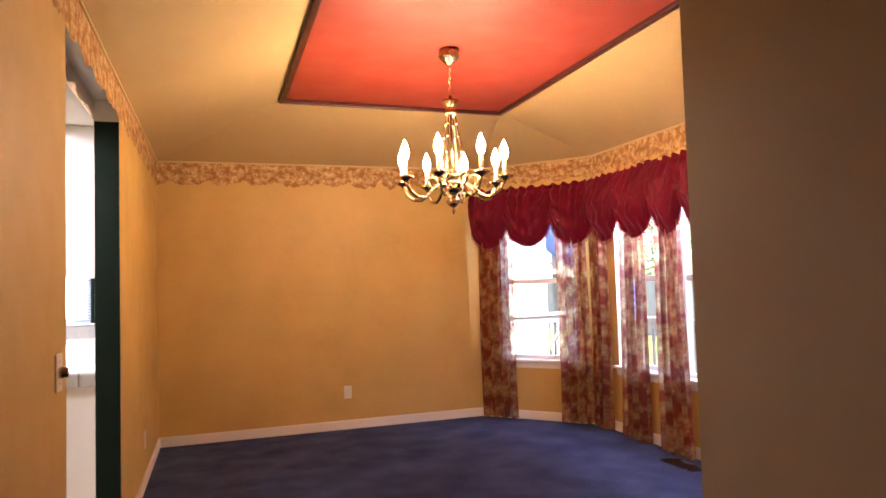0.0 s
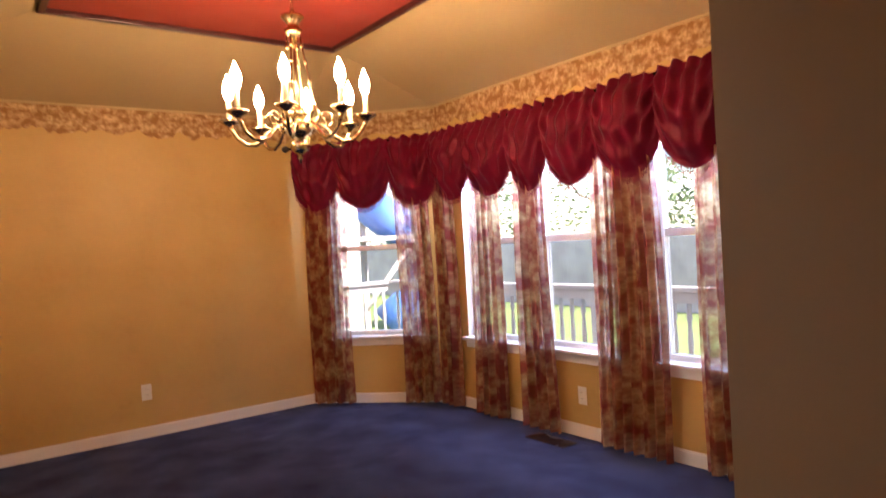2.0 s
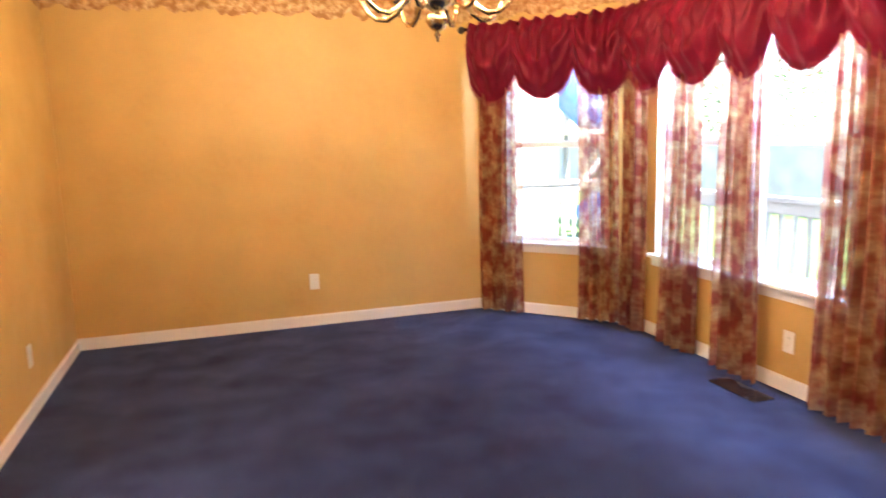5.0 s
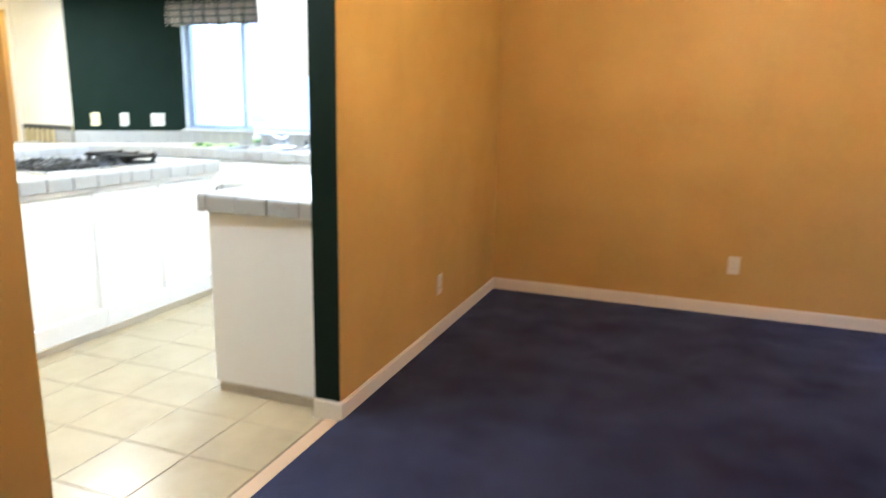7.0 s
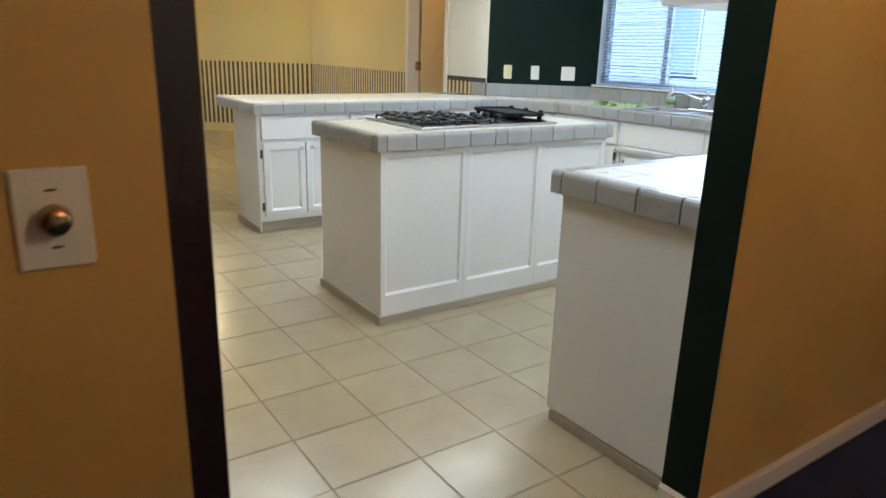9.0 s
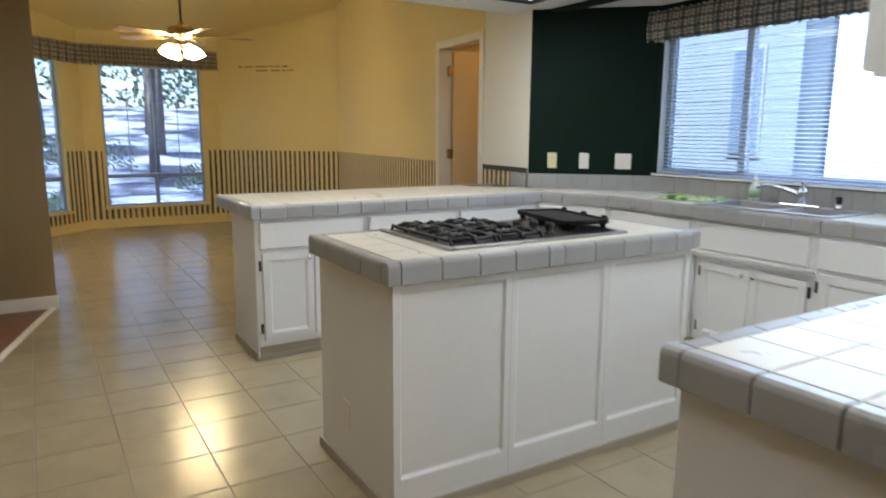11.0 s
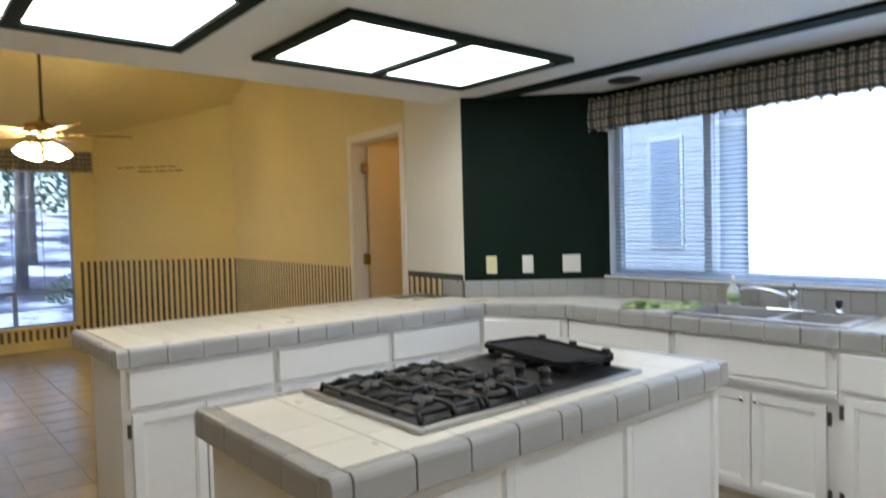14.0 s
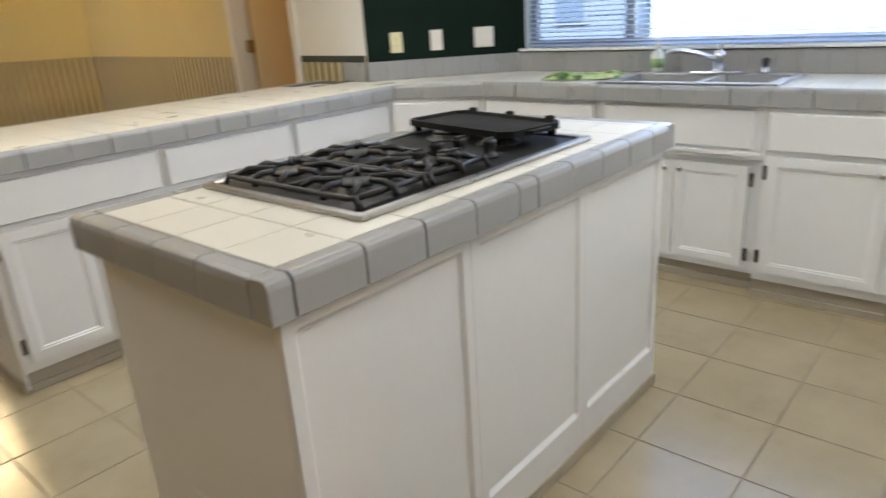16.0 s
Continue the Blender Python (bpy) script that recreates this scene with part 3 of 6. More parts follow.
# island
IX0, IX1, IY0, IY1 = -2.52, -1.80, 4.57, 6.09
island_top = thing("island_countertop", "cream tiled countertop with grey glazed edge tiles on the island", "countertop")
part("substrate", box(IX0 + 0.012, IX1 - 0.012, IY0 + 0.012, IY1 - 0.012, TOP - 0.068, TOP - 0.004), GROUT, island_top)
edge_row(island_top, (IX0, IY0), (IX1, IY0), TOP)
edge_row(island_top, (IX1, IY0), (IX1, IY1), TOP, cut=0.745)
edge_row(island_top, (IX1, IY1), (IX0, IY1), TOP)
edge_row(island_top, (IX0, IY1), (IX0, IY0), TOP)
CK = (-2.46, -1.90, 4.86, 5.745)
field(island_top, IX0 + 0.053, IX1 - 0.05, IY0 + 0.053, IY1 - 0.05, TOP + 0.001, lambda x, y: CK[0] + 0.06 < x < CK[1] - 0.06 and CK[2] + 0.06 < y < CK[3] - 0.06)

# the long counter: peninsula, corner and sink run, and the run along the dining wall
PEN = (-4.485, -3.64, 4.65)
BEND_A, BEND_B = (-3.64, 6.72), (-3.22, 6.96)
FRONT = 6.96
BFX, BY = -0.80, 4.67
counter = thing("countertop", "long cream tiled countertop with grey glazed edge tiles", "countertop")
SINK = (-2.53, -1.77, 7.03, 7.43)
part("substrate", prism([(PEN[0] + 0.012, PEN[2] + 0.012), (PEN[1] - 0.012, PEN[2] + 0.012), (BEND_A[0] - 0.012, BEND_A[1]), (BEND_B[0] - 0.01, FRONT + 0.012), (-3.0, FRONT + 0.012), (-3.0, SINK_Y), (-3.36, SINK_Y), (-4.0, 6.87), (PEN[0] + 0.012, 6.91)], TOP - 0.068, TOP - 0.004), GROUT, counter)
part("substrate", box(-3.0, SINK[0], FRONT + 0.012, SINK_Y, TOP - 0.068, TOP - 0.004), GROUT, counter)
part("substrate", box(SINK[0], SINK[1], FRONT + 0.012, SINK[2], TOP - 0.068, TOP - 0.004), GROUT, counter)
part("substrate", box(SINK[0], SINK[1], SINK[3], SINK_Y, TOP - 0.068, TOP - 0.004), GROUT, counter)
part("substrate", box(SINK[1], KX, FRONT + 0.012, SINK_Y, TOP - 0.068, TOP - 0.004), GROUT, counter)
part("substrate", box(BFX + 0.012, KX, BY + 0.012, FRONT + 0.012, TOP - 0.068, TOP - 0.004), GROUT, counter)
edge_row(counter, (PEN[0], PEN[2]), (PEN[1], PEN[2]), TOP)
edge_row(counter, (PEN[1], PEN[2]), BEND_A, TOP, short=0.0)
edge_row(counter, BEND_A, BEND_B, TOP, first=0.0, short=0.0)
edge_row(counter, BEND_B, (BFX, FRONT), TOP, first=0.06, short=0.0)
edge_row(counter, (BFX, FRONT), (BFX, BY), TOP, first=0.0)
edge_row(counter, (BFX, BY), (KX, BY), TOP, short=0.0)
edge_row(counter, (PEN[0], 6.90), (PEN[0], PEN[2]), TOP)


def behind_wall(x, y):
    return y - x > 10.86 or (x < -4.0 and y > 6.9)


field(counter, PEN[0] + 0.053, PEN[1] - 0.052, PEN[2] + 0.053, 7.4, TOP + 0.001, behind_wall)
field(counter, PEN[1] + 0.003 - 0.05, KX, FRONT + 0.053, SINK_Y - 0.012, TOP + 0.001, lambda x, y: behind_wall(x, y) or x < PEN[1] - 0.05 or (SINK[0] < x < SINK[1] and SINK[2] < y < SINK[3]))
field(counter, BFX + 0.053, KX, BY + 0.053, FRONT + 0.05, TOP + 0.001)
part("tile", prism([(-3.69, 6.745), (-3.235, 7.005), (-3.69, 7.005)], TOP - 0.006, TOP + 0.001), CREAM_TILE, counter)

# backsplash of grey tiles
splash = thing("backsplash", "row of grey glazed tiles standing on the countertop against the wall", "backsplash")
SPLASH = 0.111
BS_TILE = mesh_of("tile", box(0.0012, SPLASH - 0.0012, -0.012, 0.0, 0.0, SPLASH - 0.003, 0.002), GREY_TILE)


def splash_row(p0, p1):
    m, length = along(p0, p1)
    part("grout_bed", box(0, length, -0.006, -0.0005, TOP - 0.02, TOP + SPLASH - 0.002), GROUT, splash, m=m)
    n = int(length / SPLASH)
    for k in range(n):
        place("tile", BS_TILE, splash, m @ pose(k * SPLASH, 0, TOP + 0.002))
    if length - n * SPLASH > 0.02:
        part("tile", box(n * SPLASH + 0.0012, length - 0.0012, -0.012, 0, TOP + 0.002, TOP + SPLASH - 0.001, 0.002), GREY_TILE, splash, m=m)


splash_row((-4.24, 6.902), GREEN_A)
splash_row(GREEN_A, GREEN_B)
splash_row(GREEN_B, (KX, SINK_Y))

# ---- cabinets ----


def panel_door(w, h, t=0.019, rail=0.055):
    """A framed door: lies in x 0..w, z 0..h, front at y = 0."""
    bm = bmesh.new()
    fs = add_box(bm, 0, w, 0, t, 0, h)
    front = [f for f in fs if abs(f.calc_center_median().y) < 1e-6]
    bmesh.ops.bevel(bm, geom=list(front[0].edges), offset=0.003, segments=2, affect="EDGES")
    front = [min(bm.faces, key=lambda f: (round(f.calc_center_median().y, 5), -f.calc_area()))]
    bmesh.ops.inset_region(bm, faces=front, thickness=rail - 0.003, depth=0.0)
    bmesh.ops.inset_region(bm, faces=front, thickness=0.004, depth=-0.004)
    bmesh.ops.inset_region(bm, faces=front, thickness=0.008, depth=0.0)
    bmesh.ops.inset_region(bm, faces=front, thickness=0.006, depth=-0.005)
    return bm


def island_panel(w, h):
    """A board with a sunk field whose lower rail is deep."""
    bm = bmesh.new()
    r, lo, hi = 0.026, 0.10, 0.026
    xs = [0, r, r + 0.009, w - r - 0.009, w - r, w]
    zs = [0, lo, lo + 0.012, h - hi - 0.012, h - hi, h]
    g = [[bm.verts.new((x, 0.010 if 2 <= i <= 3 and 2 <= j <= 3 else 0.0, z)) for j, z in enumerate(zs)] for i, x in enumerate(xs)]
    for i in range(5):
        for j in range(5):
            bm.faces.new((g[i][j], g[i + 1][j], g[i + 1][j + 1], g[i][j + 1]))
    ret = bmesh.ops.extrude_edge_only(bm, edges=[e for e in bm.edges if e.is_boundary])
    for v in (q for q in ret["geom"] if isinstance(q, bmesh.types.BMVert)):
        v.co.y = 0.0165
    bmesh.ops.recalc_face_normals(bm, faces=bm.faces)
    return bm


def drawer_front(w, h, t=0.022):
    bm = bmesh.new()
    fs = add_box(bm, 0, w, 0.004, t, 0, h)
    front = [f for f in fs if abs(f.calc_center_median().y - 0.004) < 1e-6]
    bmesh.ops.inset_region(bm, faces=front, thickness=0.012, depth=0.0)
    bmesh.ops.inset_region(bm, faces=front, thickness=0.006, depth=0.008)
    return bm


KNOB = mesh_of("knob", lathe([(0.004, 0), (0.004, 0.012), (0.013, 0.016), (0.014, 0.022), (0.008, 0.028)], 14), CHROME)
HINGE = mesh_of("hinge", box(-0.008, 0.008, -0.006, 0.004, -0.03, 0.03, 0.003), mat("dark_bronze_hinge", (0.09, 0.08, 0.07), 0.4, metal=0.8))
BODY_H = TOP - 0.076


def base_cabinet(label, m, w, depth, doors=1, drawer=True, toe=0.055, end=False):
    cab = thing("base_cabinet", label, "cabinet", m, group="white base cabinets")
    part("body", box(0, w, 0.0, depth, 0.085, BODY_H, 0.002), CAB_WHITE, cab)
    part("toe_kick", box(0.0, w, toe * 0.45, depth, 0.0, 0.084), TOE, cab)
    part("base_strip", box(0.0, w, toe * 0.45 - 0.012, toe * 0.45 - 0.0005, 0.0, 0.03, 0.003), TOE, cab)
    dz0, dz1 = 0.66, BODY_H - 0.02
    if drawer:
        part("drawer_front", drawer_front(w - 0.035, dz1 - dz0), CAB_WHITE, cab, m=pose(0.0175, -0.0195, dz0))
    top = 0.635 if drawer else dz1
    dw = (w - 0.05) / doors
    for k in range(doors):
        d = part("door", panel_door(dw - 0.006, top - 0.125), CAB_WHITE, cab, m=pose(0.025 + k * dw + 0.003, -0.0195, 0.125))
        right = (k == 0) if doors == 2 else True
        kx = dw - 0.04 if right else 0.034
        hx = 0.0 if right else dw - 0.006
        place("knob", KNOB, d, pose(kx, 0, top - 0.125 - 0.035, 90))
        for z in (0.07, top - 0.125 - 0.07):
            place("hinge", HINGE, d, pose(hx - 0.012 if right else hx + 0.012, 0.012, z))
    return cab


pw = 0.674
for k in range(3):
    base_cabinet("white painted base cabinet with a drawer over panelled doors", pose(PEN[1] - 0.035, 4.68 + k * pw, 0, 0, 0, 90), pw, 0.46, 2)
end_panel = thing("end_panel", "white painted flat panel closing the peninsula end", "panel")
part("panel", box(-4.16, PEN[1] - 0.034, 4.672, 4.6795, 0.02, BODY_H), CAB_WHITE, end_panel)
part("base_strip", box(-4.16, PEN[1] - 0.034, 4.66, 4.6715, 0.0, 0.05, 0.003), TOE, end_panel)
back_panel = thing("back_panel", "white painted flat back of the peninsula", "panel")
part("panel", box(-4.16, -4.14, 4.68, 6.86, 0.0, BODY_H), CAB_WHITE, back_panel)
diag_m, diag_l = along((-3.675, 6.705), (-3.24, 6.99))
cabd = thing("base_cabinet", "white painted angled corner base cabinet", "cabinet", group="white base cabinets")
part("body", prism([(-3.676, 6.704), (-3.232, 6.992), (-3.232, 7.5), (-3.4, 7.49), (-3.98, 6.86), (-4.2, 6.84), (-4.2, 6.704)], 0.085, BODY_H), CAB_WHITE, cabd)
part("toe_kick", prism([(-3.71, 6.704), (-3.232, 7.03), (-3.232, 7.45), (-3.9, 6.8)], 0.0, 0.084), TOE, cabd)
part("drawer_front", drawer_front(diag_l - 0.06, 0.155), CAB_WHITE, cabd, m=diag_m @ pose(0.03, -0.0195, 0.66))
part("door", panel_door(diag_l - 0.06, 0.51), CAB_WHITE, cabd, m=diag_m @ pose(0.03, -0.0195, 0.125))


def sink_cabinet():
    x0, x1, y = -2.545, -1.79, 7.0
    cab = thing("sink_cabinet", "white painted sink base cabinet with a plain apron over two doors", "cabinet", pose(x0, y, 0))
    w = x1 - x0
    part("body", box(0, w, 0.035, SINK_Y - y - 0.02, 0.085, 0.62, 0.002), CAB_WHITE, cab)
    part("apron", box(0, w, -0.004, 0.02, 0.64, BODY_H, 0.003), CAB_WHITE, cab)
    part("apron_panel", drawer_front(w - 0.08, 0.165), CAB_WHITE, cab, m=pose(0.04, -0.012, 0.655))
    bm = bmesh.new()
    add_box(bm, 0, w, -0.012, 0.03, 0.622, 0.642, 0.004)
    add_box(bm, 0, w, 0.0, 0.033, 0.604, 0.621, 0.004)
    part("ledge_moulding", bm, CAB_WHITE, cab)
    part("toe_kick", box(0, w, 0.075, 0.4, 0.0, 0.084), TOE, cab)
    part("base_strip", box(0, w, 0.06, 0.0745, 0.0, 0.035, 0.003), TOE, cab)
    dw = (w - 0.1) / 2
    for k in range(2):
        d = part("door", panel_door(dw - 0.004, 0.46), CAB_WHITE, cab, m=pose(0.05 + k * dw, 0.015, 0.115))
        place("knob", KNOB, d, pose(dw - 0.035 if k == 0 else 0.03, 0, 0.425, 90))
        for z in (0.06, 0.40):
            place("hinge", HINGE, d, pose(-0.010 if k == 0 else dw + 0.007, 0.012, z))
    return cab


sink_cabinet()
base_cabinet("white painted base cabinet beside the sink", pose(-3.23, 7.0, 0), 0.68, 0.48, 2)
base_cabinet("white painted base cabinet with drawer and panelled doors", pose(-1.785, 6.985, 0), 0.95, 0.5, 2)
runb = thing("base_cabinet", "white painted base cabinet run with a plain end panel", "cabinet", group="white base cabinets")
part("body", box(BFX + 0.035, KX - 0.002, BY + 0.03, 6.98, 0.045, BODY_H, 0.002), CAB_WHITE, runb)
part("toe_kick", box(BFX + 0.06, KX - 0.002, BY + 0.04, 6.98, 0.0, 0.0445), TOE, runb)
part("base_strip", box(BFX + 0.05, KX - 0.002, BY + 0.028, BY + 0.0395, 0.0, 0.04, 0.003), TOE, runb)

upper = thing("wall_cabinet", "white painted wall cabinet hanging over the counter", "cabinet")
part("body", box(-0.50, KX - 0.002, 4.76, 5.75, 1.415, KCEIL - 0.002, 0.002), CAB_WHITE, upper)
for k in range(2):
    part("door", panel_door(0.485, 0.78), CAB_WHITE, upper, m=pose(-0.521, 5.745 - k * 0.492, 1.425, 0, 0, -90))

# island body
isl = thing("kitchen_island", "white painted kitchen island with framed panels and tiled top", "kitchen island")
part("body", box(IX0 + 0.04, IX1 - 0.04, IY0 + 0.03, IY1 - 0.03, 0.0, BODY_H, 0.003), CAB_WHITE, isl)
bm = bmesh.new()
add_box(bm, IX0 + 0.028, IX1 - 0.0405, IY0 + 0.016, IY0 + 0.0295, 0.0, 0.045, 0.003)
add_box(bm, IX1 - 0.0395, IX1 - 0.016, IY0 + 0.016, IY1 - 0.02, 0.0, 0.04, 0.003)
part("base_strip", bm, TOE, isl, "grey-beige base strip")
iw = (IY1 - IY0 - 0.06) / 3
for k in range(3):
    bm = island_panel(iw - 0.001, BODY_H - 0.042)
    part("framed_panel", bm, CAB_WHITE, isl, m=pose(IX1 - 0.0235, IY0 + 0.03 + k * iw, 0.041, 0, 0, 90))
op = thing("wall_outlet", "white plastic outlet plate on the island end", "outlet")
part("plate", box(-2.255, -2.185, IY0 + 0.0245, IY0 + 0.0298, 0.185, 0.30, 0.002), PLATE, op)

# ---- windows ----


def sash_window(name, m, x0, x1, z0, z1, thick=0.12, label="white double-hung window", rail=None):
    win = tagged(new(name), label, "window", kind="structure")
    win.matrix_basis = m
    f = 0.035
    bm = bmesh.new()
    for a in ((x0, x0 + f, z0, z1), (x1 - f, x1, z0, z1), (x0 + f, x1 - f, z0, z0 + f), (x0 + f, x1 - f, z1 - f, z1)):
        add_box(bm, a[0] + 0.0005, a[1] - 0.0005, 0.05, 0.10, a[2] + 0.0005, a[3] - 0.0005, 0.003)
    part("window_frame", bm, WIN_WHITE, win)
    mid = rail or (z0 + z1) / 2
    part("meeting_rail", box(x0 + f, x1 - f, 0.055, 0.095, mid - 0.022, mid + 0.022, 0.003), WIN_WHITE, win)
    part("window_sill", box(x0 - 0.04, x1 + 0.04, -0.045, 0.05, z0 - 0.024, z0 - 0.0005, 0.004), WIN_WHITE, win)
    part("apron", box(x0 - 0.02, x1 + 0.02, -0.014, -0.0005, z0 - 0.08, z0 - 0.0245, 0.003), WIN_WHITE, win)
    for za, zb in ((z0 + f, mid - 0.022), (mid + 0.022, z1 - f)):
        p = part("pane", box(x0 + f, x1 - f, 0.073, 0.077, za, zb), GLASS, win)
        p.visible_shadow = False
    return win


dm, dl = along(BAY_A, BAY_B)
em, el = along(BAY_B, (EAST, 2.42))
sash_window("window_1", dm, *WIN_DIAG, rail=1.30)
for k, w in enumerate(WIN_EAST):
    sash_window("window_%d" % (k + 2), em, *w, rail=1.30)

# daylight of the sky in the heads of the bay window openings, behind the valance
for m, w, watts in [(dm, (0.46, 0.98), 1.8)] + [(em, w, 4.6) for w in WIN_EAST]:
    lamp = bpy.data.lights.new("window_daylight", "AREA")
    lamp.shape = "RECTANGLE"
    lamp.size, lamp.size_y = w[1] - w[0] - 0.1, 0.07
    lamp.energy = watts
    lamp.color = (0.42, 0.62, 1.0)
    mid = (w[0] + w[1]) / 2
    new("window_daylight", lamp).matrix_world = look(m @ Vector((mid, 0.03, 1.935)), m @ Vector((mid, -1.35, 0.0)))

# ---- lights in the kitchen ceiling ----


def light_box(x0, x1, y0, y1):
    lb = thing("ceiling_light", "fluorescent ceiling light box with a dark green wooden frame, lit", "ceiling light", group="fluorescent light boxes")
    f = 0.065
    bm = bmesh.new()
    ym = (y0 + y1) / 2
    for a in ((x0, x0 + f, y0, y1), (x1 - f, x1, y0, y1), (x0 + f, x1 - f, y0, y0 + f), (x0 + f, x1 - f, y1 - f, y1), (x0 + f, x1 - f, ym - f / 2, ym + f / 2)):
        add_box(bm, *a, KCEIL - 0.028, KCEIL - 0.0005, 0.004)
    part("frame", bm, GREEN, lb)
    for a, b in ((y0 + f, ym - f / 2), (ym + f / 2, y1 - f)):
        part("diffuser", box(x0 + f + 0.001, x1 - f - 0.001, a + 0.001, b - 0.001, KCEIL - 0.012, KCEIL - 0.001), DIFFUSER, lb, "glowing white acrylic diffuser")


light_box(-3.73, -2.87, 5.32, 6.65)
light_box(-3.78, -2.91, 3.68, 5.01)
light_box(-1.51, -0.65, 5.32, 6.65)
# Unseen box added to brighten the counter end and floor by the doorway.
light_box(-1.10, -0.36, 3.70, 4.75)
structure("trim_ceiling_band", box(-3.95, KX, 6.96, 7.08, KCEIL - 0.02, KCEIL - 0.0005, 0.003), GREEN, label="dark green wooden band on the ceiling before the sink", category="trim")

# ---- floor tiles ----
FT = 0.3115


def floor_tiles():
    base = bpy.data.objects["floor_kitchen_base"]
    me = mesh_of("tile", box(-FT / 2 + 0.003, FT / 2 - 0.003, -FT / 2 + 0.003, FT / 2 - 0.003, -0.006, 0.0, 0.0015), FLOOR_TILE)
    far = bmesh.new()
    x = -1.72 + FT / 2 + 4 * FT
    while x > -10.4:
        y = 6.66 - FT / 2 - 17 * FT
        while y < 7.9:
            if x < KX + 0.17 and x - y > -18 and not (x > -4.3 and y < 3.2):
                if x > -4.6 and y > 3.2:
                    place("tile", me, base, pose(x, y, 0))
                elif not (y < 3.35 and -5.7 < x < -4.2):
                    add_box(far, x - FT / 2 + 0.003, x + FT / 2 - 0.003, y - FT / 2 + 0.003, y + FT / 2 - 0.003, -0.006, 0.0)
            y += FT
        x -= FT
    ob = part("far_tiles", far, FLOOR_TILE, base, "beige stone floor tiles of the breakfast nook")
    ob["kind"] = "stuff"


floor_tiles()
structure("floor_passage", prism([(-5.62, 1.4), (-4.33, 1.4), (-4.33, 3.34), (-5.62, 3.68)], 0.0, 0.004), HALL_FLOOR, label="red-brown wooden passage floor", category="floor")
structure("trim_threshold", prism([(-5.62, 3.66), (-4.33, 3.32), (-4.33, 3.36), (-5.62, 3.70)], 0.0, 0.012), TRIM_WHITE, label="pale threshold strip between floors", category="threshold")
structure("trim_carpet_edge", box(PX - 0.06, PX + 0.0035, 3.319, 4.620, -0.19, 0.011, 0.004), mat("beige_threshold", (0.50, 0.37, 0.25), 0.5), label="threshold strip between carpet and tile", category="threshold")

# ================= dining room things =================


def border_strip(name, p0, p1, seed):
    m, length = along(p0, p1)

    def fn(u, v):
        s = u * length
        drop = 0.160 + 0.036 * abs(math.sin(s * math.pi / 0.31 + seed)) + 0.034 * noise.noise((s * 9, seed, 0)) + 0.02 * noise.noise((s * 31, seed, 3))
        return (s, -0.0035, CROWN - 0.003 - v * drop), (s + seed, v * drop)

    ob = structure(name, sheet(fn, max(20, int(length * 60)), 3), BORDER, label="tan floral wallpaper border with a scalloped lower edge", category="wallpaper border")
    ob.matrix_basis = m


border_strip("trim_border_west", (PX, 2.6), (PX, BACK), 0.0)
border_strip("trim_border_back", (PX, BACK), BAY_A, 5.3)
border_strip("trim_border_diagonal", BAY_A, BAY_B, 9.1)
border_strip("trim_border_east", BAY_B, (EAST, 2.43), 12.7)


def picture_rail(name, p0, p1):
    m, length = along(p0, p1)
    ob = structure(name, box(0, length, -0.012, -0.0005, CROWN - 0.012, CROWN + 0.004, 0.002), CEIL_CREAM, label="thin cream moulding above the border", category="trim")
    ob.matrix_basis = m


for nm, a, b in (("west", (PX, 2.6), (PX, BACK)), ("back", (PX, BACK), BAY_A), ("diagonal", BAY_A, BAY_B), ("east", BAY_B, (EAST, 2.43))):
    picture_rail("trim_rail_" + nm, a, b)


def curtain(s0, s1, m, folds, seed, label):
    cur = thing("curtain", label, "curtain", m, group="sheer floral curtains")

    def fn(u, v):
        z = 2.12 - v * 2.09
        spread = 0.86 + 0.14 * v + 0.05 * math.sin(v * 3 + seed)
        mid = (s0 + s1) / 2 + 0.012 * math.sin(v * 4 + seed * 2)
        s = mid + (u - 0.5) * (s1 - s0) * spread
        ph = u * folds * 2 * math.pi + seed + 0.6 * noise.noise((u * 3, v * 1.5, seed))
        y = -0.085 + (0.022 + 0.012 * v) * math.sin(ph) + 0.012 * math.sin(ph * 2.3 + seed)
        return (s, y, z), (u * (s1 - s0) * 1.7 + seed, z)

    part("fabric", sheet(fn, folds * 14, 26), CURTAIN, cur)
    return cur


LB = "sheer cream curtain panel with a red floral print reaching the carpet"
curtain(0.03, 0.41, dm, 4, 1.0, LB)
curtain(0.80, 1.12, dm, 4, 2.2, LB)
curtain(0.06, 0.30, em, 3, 2.7, "narrow sheer floral curtain panel beside the bay corner")
curtain(0.50, 0.83, em, 4, 3.1, LB)
curtain(1.01, 1.33, em, 4, 4.7, LB)
curtain(1.67, 2.17, em, 7, 5.9, "wide sheer cream curtain panel with a dense red floral print")
curtain(2.37, 2.74, em, 4, 7.3, LB)


